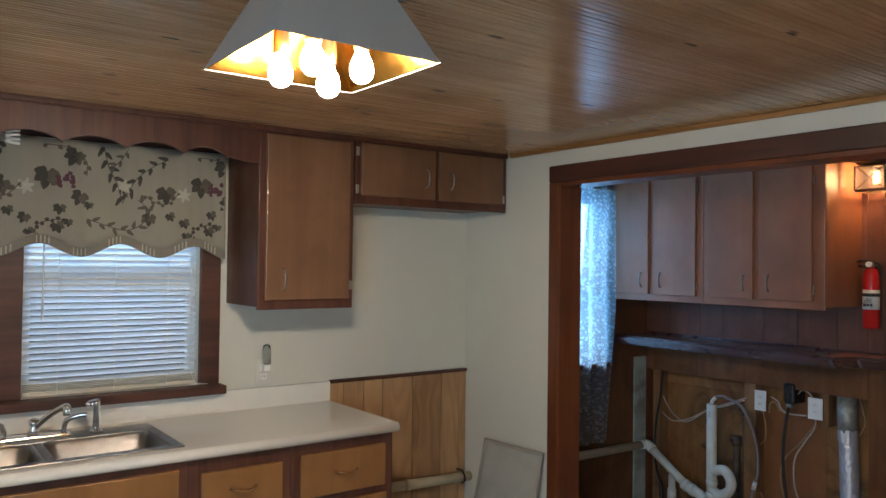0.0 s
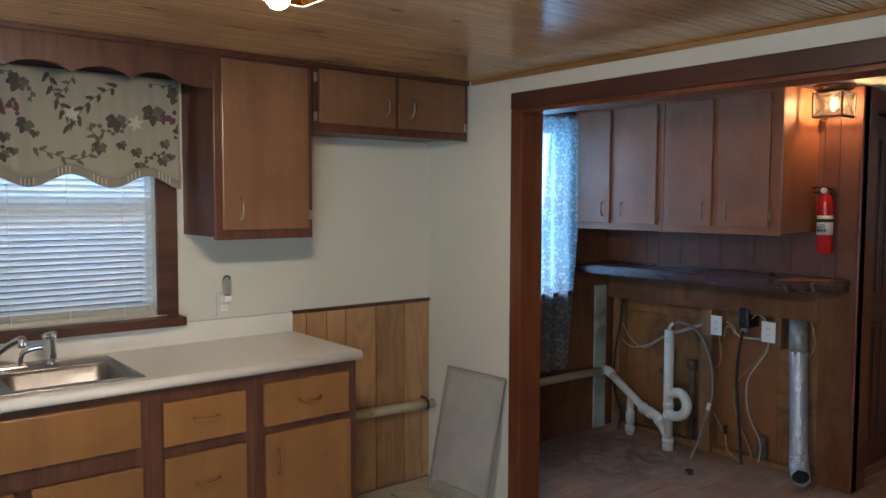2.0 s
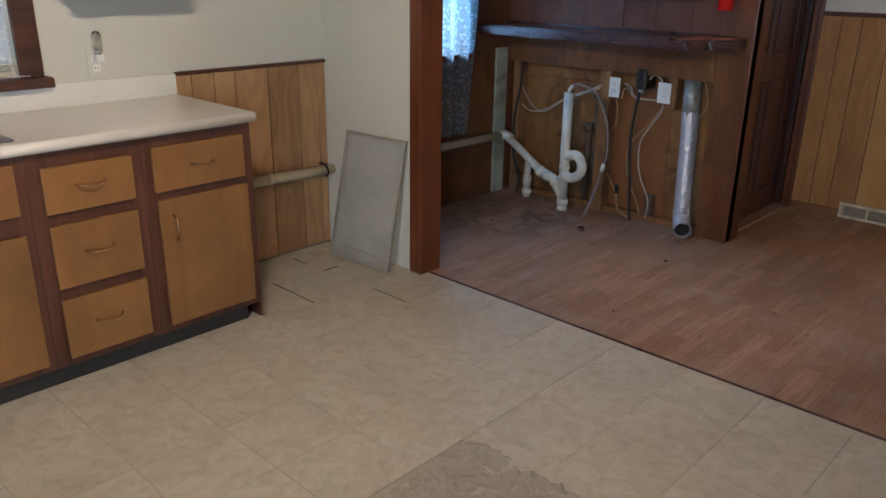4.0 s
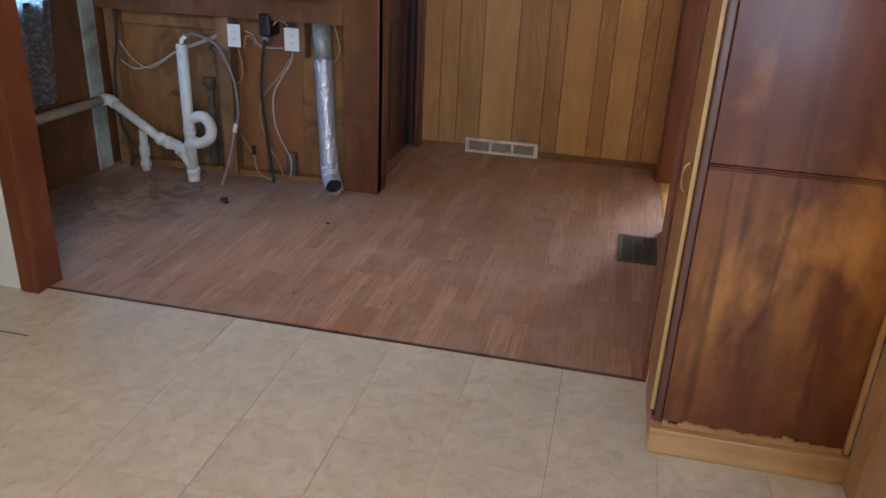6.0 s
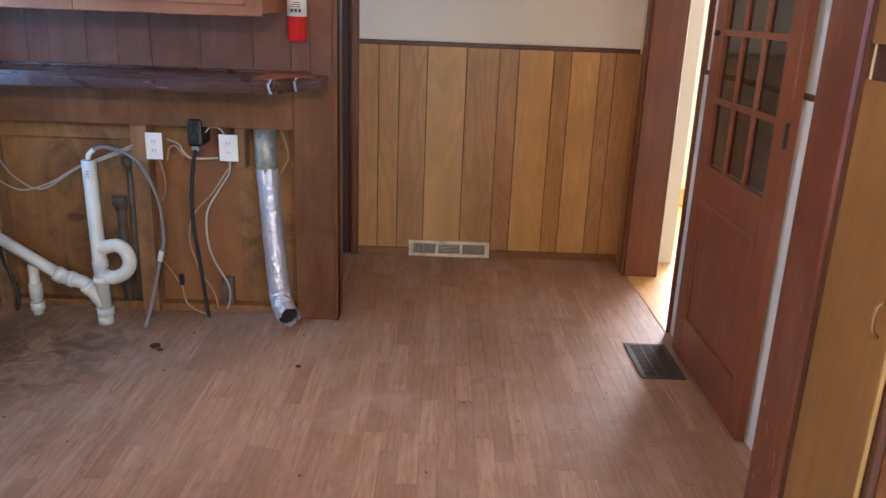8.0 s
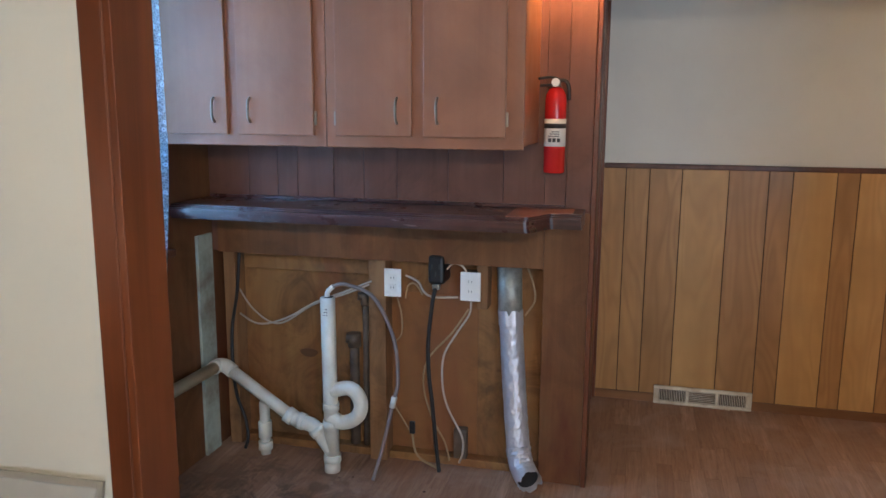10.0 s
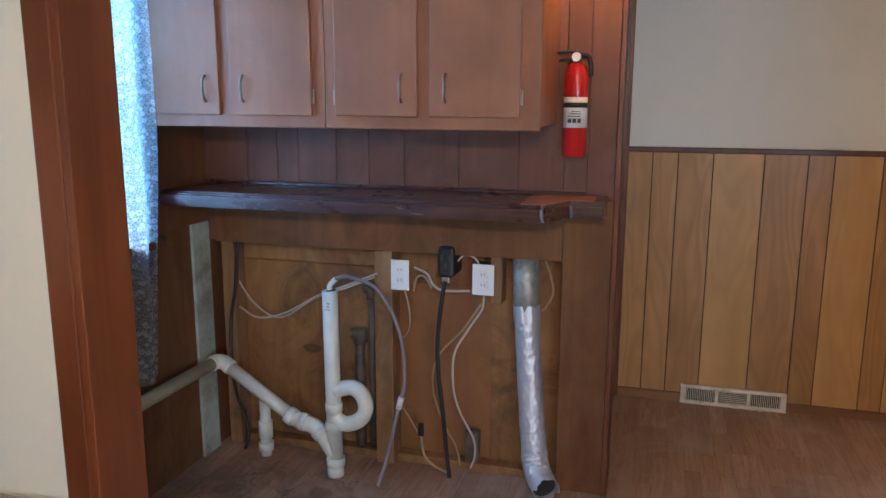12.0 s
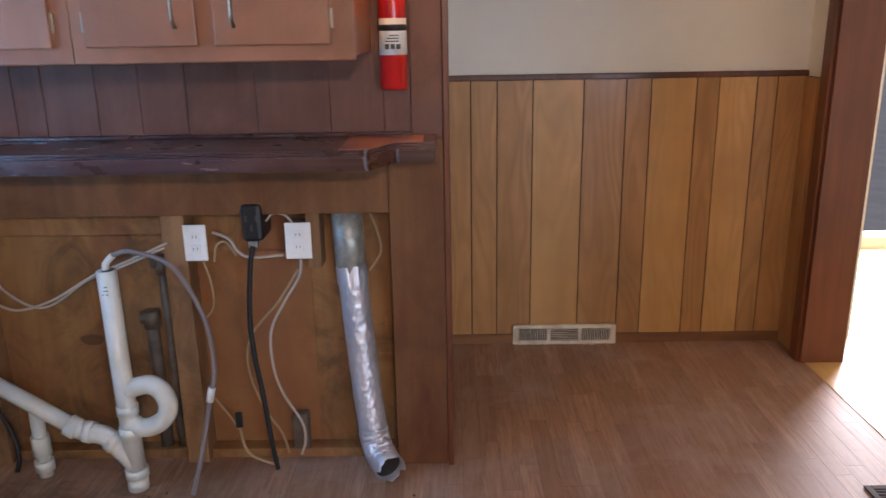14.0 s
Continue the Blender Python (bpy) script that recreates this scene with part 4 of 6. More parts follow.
    part("nozzle", tubed([(0.772, 3.612, 1.026), (0.74, 3.60, 1.022), (0.732, 3.597, 1.016)], 0.012, 10, 1), CHROME, p)


countertop()


def outlet(name, place, facing, label, w=0.07, h=0.115, mat=None):
    """A duplex outlet on its plate; facing: 'y' on the north wall, 'x' on the laundry wall."""
    e = thing(name, place, label, "outlet")
    x, y, z = place

    def b(u0, u1, d0, d1, v0, v1, bevel=0.0):
        return boxes((x + u0, x + u1, y - d1, y - d0, z + v0, z + v1), bevel=bevel) if facing == "y" else boxes((x - d1, x - d0, y + u0, y + u1, z + v0, z + v1), bevel=bevel)

    part("plate", b(-w / 2, w / 2, 0, 0.006, -h / 2, h / 2, 0.002), mat or PLATE, e)
    for v in (-0.02, 0.02):
        r = part("receptacle", b(-0.016, 0.016, 0.006, 0.0085, v - 0.014, v + 0.014, 0.001), PLATE, e)
        for u in (-0.006, 0.006):
            part("slot", b(u - 0.001, u + 0.001, 0.0085, 0.009, v - 0.003, v + 0.006), INK, r)
    return e


outlet("wall_outlet", (1.517, YN, 1.062), "y", "cream outlet plate on the wall above the counter", mat=WALL)
nl = thing("night_light", (1.522, YN - 0.012, 1.08), "small clear plastic night light in the outlet", "night light")
part("plug_body", boxes((1.505, 1.539, YN - 0.045, YN - 0.0095, 1.07, 1.10), bevel=0.005), PLATE, nl)
part("shade", lathe(bmesh.new(), 1.522, YN - 0.03, [(0.012, 1.10), (0.018, 1.115), (0.021, 1.15), (0.016, 1.185), (0.006, 1.192)], 14), GLASS, nl, "clear plastic shade")


# ---- panelling ----
def plank_row(wall, seams, z0, z1, mat, at, along, depth=0.006, gap=0.002):
    """Grooved panelling: a board between each two seams, with dark gaps between them."""
    for a, b in zip(seams, seams[1:]):
        lo, hi = min(a, b) + gap, max(a, b) - gap
        if along == "y":
            part("plank", boxes((at - depth, at, lo, hi, z0, z1), bevel=0.0012), mat, wall)
        elif along == "x-":
            part("plank", boxes((lo, hi, at - depth, at, z0, z1), bevel=0.0012), mat, wall)
        else:
            part("plank", boxes((lo, hi, at, at + depth, z0, z1), bevel=0.0012), mat, wall)


kp = setting("wainscot_kitchen", boxes((1.858, XW - 0.001, YN - 0.006, YN, 0, 0.985)), GROOVE, "pale wood plank wainscot panel beside the counter", "wainscot")
plank_row(kp, [1.858, 1.935, 2.05, 2.16, 2.345, 2.53, 2.65, XW - 0.001], 0.004, 0.982, PALEPLANK, YN - 0.006, "x-")
setting("wainscot_cap", boxes((1.858, XW - 0.001, YN - 0.022, YN, 0.982, 0.999), bevel=0.003), CAB_FRAME, "dark wood cap strip on the wainscot", "trim")

hb = setting("wainscot_hall", boxes((5.300, 5.31, 0.63, 2.22, 0, 1.215)), GROOVE, "brown wood plank wainscot on the hall wall", "wainscot")
seams = [2.22, 2.075, 1.96, 1.805, 1.586, 1.403, 1.296, 1.102, 1.005, 0.844, 0.758, 0.63]
for k, pale in enumerate((0, 0, 0, 1, 0, 0, 1, 0, 1, 0, 0)):
    plank_row(hb, seams[k:k + 2], 0.045, 1.213, PLANK_PALE if pale else PLANK, 5.300, "y")
setting("wainscot_cap_hall", boxes((5.288, 5.31, 0.63, 2.22, 1.213, 1.238), bevel=0.004), CAB_FRAME, "dark wood cap on the hall wainscot", "trim")
setting("baseboard", boxes((5.285, 5.2935, 0.63, 2.22, 0, 0.045), bevel=0.002), BASEWOOD, "low brown baseboard in the hall", "baseboard")
hs = setting("wainscot_hall_side", boxes((5.045, 5.294, 0.63, 0.638, 0, 1.213)), GROOVE, "brown wood plank wainscot beside the doorway", "wainscot")
plank_row(hs, [5.06, 5.18, 5.292], 0.004, 1.211, PLANK, 0.638, "x+")
setting("wainscot_hall_painted", boxes((2.94, 4.234, 0.60, 0.608, -0.02, 1.19)), WHITE, "pale painted lower wall behind the open door", "wainscot")
setting("wainscot_cap_painted", boxes((2.94, 4.234, 0.60, 0.614, 1.19, 1.21), bevel=0.003), CAB_FRAME, "dark wood cap on the painted lower wall", "trim")
ks = setting("wainscot_south", boxes((1.36, 2.349, 0.20, 0.206, 0, 2.13)), GROOVE, "pale wood panelling beside the pantry", "panelling")
plank_row(ks, [1.36, 1.56, 1.70, 1.93, 2.10, 2.25, 2.349], 0.004, 2.13, PALEPLANK, 0.206, "x+")

# ---- doorways of the hall ----
setting("doorway_casing", boxes((5.025, 5.045, 0.465, 0.65, 0, 2.03), (4.235, 4.25, 0.465, 0.625, 0, 2.03), (4.25, 5.025, 0.465, 0.65, 2.01, 2.03), (5.045, 5.12, 0.644, 0.662, 0, 2.10), (4.135, 5.12, 0.644, 0.66, 2.03, 2.10), bevel=0.003), TRIM, "red-brown wooden doorway casing", "trim")
setting("closet_casing", boxes((4.25, 4.31, 2.165, 2.185, 0, 2.125), (4.31, 4.345, 2.185, 2.33, 0, 2.125), (5.27, 5.299, 2.185, 2.33, 0, 2.125), (5.21, 5.27, 2.20, 2.22, 0, 2.125), (4.345, 5.27, 2.185, 2.33, 2.02, 2.125), bevel=0.004), TRIM, "dark red-brown casing of a closet doorway", "trim")
setting("closet_sill", boxes((4.345, 5.27, 2.20, 2.33, -0.003, 0.012), bevel=0.004), STRIP, "worn wooden sill of the closet doorway", "door sill")
setting("closet_stop", boxes((5.235, 5.269, 2.24, 2.275, 0.012, 2.02), (4.346, 4.365, 2.24, 2.275, 0.012, 2.02), bevel=0.003), CAB_FRAME, "dark wooden door stop", "trim")


cd = thing("closet_door", (4.8, 2.29, 0.012), "closed dark brown wooden closet door in the hall", "door")
part("leaf", boxes((4.367, 5.233, 2.278, 2.312, 0.014, 2.015), bevel=0.003), CAB_FRAME, cd)
for a, b in ((0.15, 0.85), (1.0, 1.9)):
    for c, d in ((4.46, 4.76), (4.84, 5.14)):
        part("panel_moulding", boxes((c, d, 2.270, 2.278, a, a + 0.02), (c, d, 2.270, 2.278, b - 0.02, b), (c, c + 0.02, 2.270, 2.278, a + 0.02, b - 0.02), (d - 0.02, d, 2.270, 2.278, a + 0.02, b - 0.02), bevel=0.002), CAB_FRAME, cd)


def glazed_door():
    """Nine-light door folded back against the wall."""
    x0, x1, y0, y1 = 3.27, 4.055, 0.617, 0.652
    e = thing("glazed_door", (3.7, 0.63, 0), "open red-brown wooden door with nine panes, folded against the wall", "door")
    part("stile", boxes((x0, x0 + 0.10, y0, y1, 0.012, 2.0), bevel=0.003), DOORRED, e)
    part("stile", boxes((x1 - 0.10, x1, y0, y1, 0.012, 2.0), bevel=0.003), DOORRED, e)
    for a, b in ((0.012, 0.20), (0.72, 0.855), (1.88, 2.0)):
        part("rail", boxes((x0 + 0.10, x1 - 0.10, y0, y1, a, b), bevel=0.003), DOORRED, e)
    part("panel", boxes((x0 + 0.10, x1 - 0.10, y0 + 0.01, y1 - 0.012, 0.20, 0.72)), DOORRED, e, "recessed lower panel")
    part("panel_moulding", boxes((x0 + 0.10, x1 - 0.10, y1 - 0.012, y1 + 0.004, 0.70, 0.72), (x0 + 0.10, x0 + 0.115, y1 - 0.012, y1 - 0.004, 0.2, 0.70), (x1 - 0.115, x1 - 0.10, y1 - 0.012, y1 - 0.004, 0.2, 0.70), bevel=0.002), DOORRED, e)
    wx, wz = (x1 - x0 - 0.20) / 3, (1.88 - 0.855) / 4
    for k in (1, 2):
        part("muntin", boxes((x0 + 0.10 + k * wx - 0.011, x0 + 0.10 + k * wx + 0.011, y0 + 0.004, y1 - 0.004, 0.855, 1.88), bevel=0.003), DOORRED, e)
    for k in (1, 2, 3):
        part("muntin", boxes((x0 + 0.10, x1 - 0.10, y0 + 0.005, y1 - 0.003, 0.855 + k * wz - 0.011, 0.855 + k * wz + 0.011), bevel=0.003), DOORRED, e)
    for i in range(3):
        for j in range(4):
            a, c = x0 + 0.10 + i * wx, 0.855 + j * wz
            part("pane", boxes((a + 0.011, a + wx - 0.011, y0 + 0.014, y0 + 0.019, c + 0.011, c + wz - 0.011)), SHADEGLASS, e, "old glass pane tinted dark for the shade behind it")
    part("latch", lathe(bmesh.new(), 3.985, y1 + 0.012, [(0.006, 1.352), (0.011, 1.358), (0.011, 1.368), (0.006, 1.374)], 10), BLACK, e, "small dark knob")
    part("hinge", boxes((x0 - 0.006, x0 + 0.004, y1 - 0.004, y1 + 0.006, 1.04, 1.12)), BLACK, e, "dark hinge")


glazed_door()


# ---- pantry ----
def pantry():
    e = thing("pantry_cabinet", (2.53, 0.47, 0), "tall stained plywood pantry cabinet with side doors", "cabinet")
    part("body", boxes((2.40, XW - 0.001, 0.206, 0.725, 0.085, CEILZ)), CAB_FRAME, e)
    part("front_panel", boxes((2.385, 2.40, 0.222, 0.712, 0.088, 0.858), bevel=0.002), PANTRY, e, "worn stained plywood panel")
    part("front_panel", boxes((2.385, 2.40, 0.222, 0.712, 0.872, CEILZ), bevel=0.002), PANTRY, e, "worn stained plywood panel")
    part("panel_joint", boxes((2.380, 2.40, 0.222, 0.712, 0.860, 0.8645), (2.381, 2.40, 0.222, 0.712, 0.8665, 0.870), bevel=0.0015), PANTRY, e, "moulded joint strip")
    part("corner_strip", boxes((2.383, 2.40, 0.714, 0.735, 0.088, CEILZ), bevel=0.004), CAB_FRAME, e, "dark corner strip")
    part("edge_strip", boxes((2.372, 2.40, 0.206, 0.220, 0.088, CEILZ), bevel=0.003), PLANK, e, "wood edge strip")
    part("base_board", boxes((2.35, 2.40, 0.206, 0.745, 0, 0.084), bevel=0.004), OAK, e, "yellow oak base board")
    gnawed = bmesh.new()
    for k in range(34):
        ya = 0.225 + 0.485 * k / 34
        h = 0.089 + max(0.0, 0.009 + 0.016 * noise.noise(Vector((ya * 26, 5.0, 0))))
        box(gnawed, 2.376, 2.3849, ya, ya + 0.485 / 34 + 0.001, 0.082, h)
    part("splintered_edge", gnawed, OAK, e, "splintered pale edge above the base")
    part("gap", boxes((2.3835, 2.386, 0.645, 0.708, 0.0885, 0.097)), BLACK, e, "dark broken gap above the base")
    part("side_frame", boxes((2.7005, 2.722, 0.741, 0.752, 0.096, CEILZ)), CAB_FRAME, e)
    part("side_board", boxes((2.40, XW - 0.021, 0.726, 0.742, 0, 0.095), bevel=0.003), SHELFBARE, e, "pale worn side board")
    part("side_frame", boxes((2.40, 2.70, 0.726, 0.735, 0.096, CEILZ)), CAB_FRAME, e, "dark stained side frame")
    for z0, z1, hz in ((0.115, 1.297, 0.81), (1.376, 2.09, 1.47)):
        d = part("door", boxes((2.408, 2.715, 0.737, 0.748, z0, z1), bevel=0.002), PANTRYDOOR, e, "yellow-brown varnished door")
        part("door_edge", boxes((2.402, 2.4075, 0.7365, 0.7482, z0, z1), bevel=0.001), EDGE, d, "pale raw door edge")
        part("handle", bow_handle(2.445, 0.748, hz, True, (0, 1), 0.085, 0.0045, 0.02), BRASS, d, "curved metal pull")


pantry()

# ---- laundry wall ----
XL = 4.245
RX = 4.36
lw = setting("wall_laundry", boxes((RX + 0.012, 4.41, 2.185, YN, -0.05, 2.125), (XL + 0.008, RX, 2.185, 2.355, -0.05, 2.125), (XL + 0.008, RX, 2.355, YN, 0.89, 2.125)), DARKPLANK, "dark panelled laundry wall with its lower boards torn away", "wall")
plank_row(lw, [YN, 3.60, 3.47, 3.38, 3.22, 3.09, 2.95, 2.74, 2.52, 2.36, 2.28, 2.185], 1.12, 2.12, DARKPLANK, XL + 0.008, "y", 0.008, 0.001)
part("lower_panel", boxes((XL - 0.002, XL + 0.008, 2.185, 2.355, 0.004, 1.11), bevel=0.001), SIDEPANEL, lw, "reddish-brown lower panel")
part("apron_board", boxes((XL - 0.003, XL + 0.008, 2.357, 3.76, 0.885, 1.06), bevel=0.0015), LOWPANEL, lw, "plain brown apron board")
part("old_backing", boxes((RX, RX + 0.012, 2.355, YN, 0.0, 0.89)), OLDPLY, lw, "bare stained plywood")
for a, b, c, d in ((3.01, 3.085, 0.0, 0.89), (3.70, 3.755, 0.0, 0.89)):
    part("stud", boxes((4.27, RX, a, b, c, d), bevel=0.003), STUD, lw, "bare wooden stud")
part("stud", boxes((4.275, RX, 2.58, 2.625, 0.70, 0.89), bevel=0.003), STUD, lw, "short wooden block")
part("sole_plate", boxes((4.30, RX, 2.356, 3.009, 0.0, 0.035), (4.30, RX, 3.086, 3.699, 0.0, 0.035), bevel=0.004), OLDPLY, lw, "dirty sole plate")
part("backing_strip", boxes((4.335, RX, 3.09, 3.69, 0.80, 0.885), bevel=0.004), OLDPLY, lw, "bare board along the top")
part("bay_panel", boxes((RX - 0.005, RX, 2.632, 3.008, 0.036, 0.735), bevel=0.001), REDPLY, lw, "smooth reddish-brown panel")
knot = bmesh.new()
ring = [knot.verts.new((RX - 0.0012, 3.40 + 0.042 * math.cos(a_) * (1 + 0.1 * math.sin(3 * a_)), 0.425 + 0.02 * math.sin(a_))) for a_ in (2 * math.pi * k / 20 for k in range(20))]
knot.faces.new(ring)
back = bmesh.ops.extrude_face_region(knot, geom=knot.faces[:])
bmesh.ops.translate(knot, verts=[v for v in back["geom"] if isinstance(v, bmesh.types.BMVert)], vec=(0.0012, 0, 0))
part("knot", knot, KNOT, lw, "oval knot in the plywood")
setting("green_board", boxes((4.11, 4.225, YN - 0.014, YN - 0.001, 0.0, 0.97), bevel=0.002), GREENBOARD, "flaking pale green painted board", "board")
setting("wall_end_trim", boxes((XL - 0.008, 4.41, 2.165, 2.184, 0, 2.125), bevel=0.003), TRIM, "red-brown wooden trim on the wall end", "trim")


# ---- laundry cabinets ----
def laundry_cab(y0, y1, d1, d2, label):
    e = thing("wall_cabinet", (4.05, (y0 + y1) / 2, 1.36), label, "cabinet", "laundry wall cabinets")
    part("body", boxes((3.875, XL - 0.001, y0, y1, 1.372, 2.12), bevel=0.002), LAUNDRY_CAB, e)
    part("face_frame", boxes((3.86, 3.875, y0, y1, 1.36, 2.12), bevel=0.004), LAUNDRY_CAB, e)
    for (a, b), h in ((d1, d1[0] + 0.05), (d2, d2[1] - 0.05)):
        d = part("door", boxes((3.842, 3.8595, a, b, 1.40, 2.085), bevel=0.003), LAUNDRY_CAB, e, "flat painted door")
        part("handle", bow_handle(3.842, h, 1.487, True, (-1, 0), 0.085, 0.0048, 0.02), PULL, d, "worn bronze pull")
        hy = b if h < (a + b) / 2 else a
        for z in (1.46, 2.02):
            part("hinge", boxes((3.85, 3.8595, hy - 0.008, hy + 0.008, z - 0.024, z + 0.024), bevel=0.002), PULL, d, "metal hinge")
    return e


laundry_cab(3.087, 3.755, (3.462, 3.735), (3.128, 3.42), "brown wall cabinet with two flat doors beside the window")
laundry_cab(2.39, 3.085, (2.772, 3.046), (2.449, 2.73), "brown wall cabinet with two flat doors beside the lantern")


def shelf():
    """Deep mantel-like shelf with a moulded edge that steps back at its end."""
    e = thing("wall_shelf", (4.15, 3.0, 1.06), "dark varnished shelf with moulded edge, scratched and peeling", "shelf")

    def bend(off, n=10):
        return [(3.905 + off + 0.13 * (0.5 - 0.5 * math.cos(math.pi * k / n)), 2.39 - 0.085 * k / n) for k in range(n + 1)]

    def slab(pts, z0, z1):
        bm = bmesh.new()
        lo = [bm.verts.new((x, y, z0)) for x, y in pts]
        hi = [bm.verts.new((x, y, z1)) for x, y in pts]
        for k in range(len(pts)):
            j = (k + 1) % len(pts)
            bm.faces.new((lo[k], lo[j], hi[j], hi[k]))
        for k in range(len(pts) // 2):
            m = len(pts) - 1 - k
            if m - k > 2:
                bm.faces.new((hi[k], hi[k + 1], hi[m - 1], hi[m]))
                bm.faces.new((lo[m], lo[m - 1], lo[k + 1], lo[k]))
        return bm

    def outline(off):
        """Front edge out and back edge home, matched station by station."""
        front = [(3.905 + off, YN - 0.01)] + bend(off) + [(4.035 + off, 2.205)]
        return front + [(XL, y) for x, y in reversed(front)]

    for name, off, z0, z1 in (("top_board", 0.042, 1.120, 1.125), ("top_step", 0.024, 1.115, 1.120), ("top_step", 0.004, 1.110, 1.115), ("nosing", 0.0, 1.101, 1.110), ("edge_moulding", 0.012, 1.089, 1.101), ("edge_moulding", 0.022, 1.080, 1.089), ("under_board", 0.036, 1.070, 1.080)):
        part(name, slab(outline(off), z0, z1), SHELF, e, "moulded dark edge" if name == "edge_moulding" else "")
    patch = [(3.95, 2.46)] + bend(0.045) + [(4.08, 2.24)]
    part("bare_patch", slab(patch + [(4.222, y) for x, y in reversed(patch)], 1.1252, 1.1275), SHELFBARE, e, "bare reddish wood patch")
    part("back_strip", boxes((4.225, XL - 0.001, 2.28, YN - 0.011, 1.125, 1.137), bevel=0.003), SHELF, e)


shelf()


# ---- kitchen loose things ----
def window_screen():
    """A framed insect screen leaning on the wall."""
    e = thing("window_screen", (2.62, 3.36, 0), "grey aluminium framed insect screen leaning on the wall", "window screen")
    bl, br, tl, tr = Vector((2.545, 3.585, 0.008)), Vector((2.575, 3.165, 0.008)), Vector((2.682, 3.585, 0.655)), Vector((2.682, 3.14, 0.665))
    n = ((br - bl).cross(tl - bl)).normalized()
    if n.x > 0:
        n = -n

    def bar(a, b, w, inner):
        bm = bmesh.new()
        d = (b - a).normalized()
        s = inner * w
        vs = [a, b, b + s, a + s]
        lo = [bm.verts.new(v) for v in vs]
        hi = [bm.verts.new(v + n * 0.009) for v in vs]
        bm.faces.new(lo)
        bm.faces.new(hi[::-1])
        for k in range(4):
            bm.faces.new((lo[k], hi[k], hi[(k + 1) % 4], lo[(k + 1) % 4]))
        return bm

    up, side = (tl - bl).normalized(), (br - bl).normalized()
    part("side_bar", bar(bl, tl, 0.014, side), SCREENFRAME, e)
    part("side_bar", bar(br, tr, 0.014, -side), SCREENFRAME, e)
    part("top_bar", bar(tl + side * 0.0145, tr - side * 0.0145, 0.014, -up), SCREENFRAME, e)
    part("bottom_bar", bar(bl + side * 0.0145, br - side * 0.0145, 0.014, up), SCREENFRAME, e)
    part("lower_bar", bar(bl + side * 0.0145 + up * 0.06, br - side * 0.0145 + up * 0.06, 0.007, up), SCREENFRAME, e)
    bm = bmesh.new()
    q = [bm.verts.new(v + n * 0.004) for v in (bl + (side + up) * 0.014, br + (up - side) * 0.014, tr - (side + up) * 0.014, tl + (side - up) * 0.014)]
    bm.faces.new(q)
    part("mesh", bm, MESH, e, "dusty grey insect mesh")


window_screen()


def ceiling_lamp():
    cx, cy, rim, top = 0.79, 1.846, 1.968, CEILZ - 0.012
    e = thing("ceiling_lamp", (cx, cy, CEILZ), "square flared metal ceiling lamp with four lit bulbs", "ceiling lamp")

    def shell(h0, h1, z0, z1):
        bm = bmesh.new()
        a = [bm.verts.new((cx + sx * h0, cy + sy * h0, z0)) for sx, sy in ((-1, -1), (1, -1), (1, 1), (-1, 1))]
        b = [bm.verts.new((cx + sx * h1, cy + sy * h1, z1)) for sx, sy in ((-1, -1), (1, -1), (1, 1), (-1, 1))]
        for k in range(4):
            bm.faces.new((a[k], a[(k + 1) % 4], b[(k + 1) % 4], b[k]))
        return bm

    part("shade", shell(0.176, 0.1, rim, top), LAMPMETAL, e, "grey outer shade")
    part("inner_shade", shell(0.1725, 0.097, rim + 0.001, top - 0.003), LAMPIN, e, "brass-yellow inner face")
    part("canopy", boxes((cx - 0.105, cx + 0.105, cy - 0.105, cy + 0.105, top, CEILZ + 0.004), bevel=0.003), LAMPMETAL, e)
    for x, y, z in ((0.728, 1.895, 1.925), (0.745, 1.785, 1.93), (0.822, 1.868, 1.912), (0.862, 1.80, 1.935)):
        s = part("socket", lathe(bmesh.new(), x, y, [(0.015, z + 0.066), (0.017, z + 0.07), (0.017, z + 0.11), (0.0155, z + 0.112), (0.0155, top - 0.004)], 14), BRASS, e, "metal socket")
        part("bulb", lathe(bmesh.new(), x, y, [(0.003, z), (0.014, z + 0.004), (0.022, z + 0.014), (0.0245, z + 0.028), (0.021, z + 0.045), (0.014, z + 0.058), (0.012, z + 0.066)], 16), BULB, s, "lit frosted bulb")


ceiling_lamp()
cfl = thing("spiral_bulb", (0.46, 3.58, 2.05), "white spiral bulb behind the scalloped board", "light bulb")
part("spiral", tubed([(0.46 + 0.02 * math.cos(k * 0.9), 3.58 + 0.02 * math.sin(k * 0.9), 1.985 + 0.0022 * k) for k in range(26)], 0.005, 8, 2), PLATE, cfl)
part("base", lathe(bmesh.new(), 0.46, 3.58, [(0.012, 2.042), (0.02, 2.05), (0.02, CEILZ + 0.004)], 12), PLATE, cfl)

wp = thing("waste_pipe", (2.3, 3.74, 0.43), "yellowed plastic waste pipe along the wall on a hook", "pipe")
part("pipe", tubed([(1.852, 3.735, 0.447), (2.30, 3.737, 0.432), (2.699, 3.74, 0.418)], 0.026, 14, 1), PVCTAN, wp)
part("coupling", tubed([(2.27, 3.737, 0.434), (2.30, 3.737, 0.433)], 0.029, 14, 1), PVCTAN, wp)
part("strap", tubed([(2.64, 3.783, 0.455), (2.645, 3.735, 0.452), (2.645, 3.708, 0.42), (2.65, 3.735, 0.388), (2.65, 3.783, 0.40)], 0.005, 6, 4), BLACK, wp, "dark pipe hook")

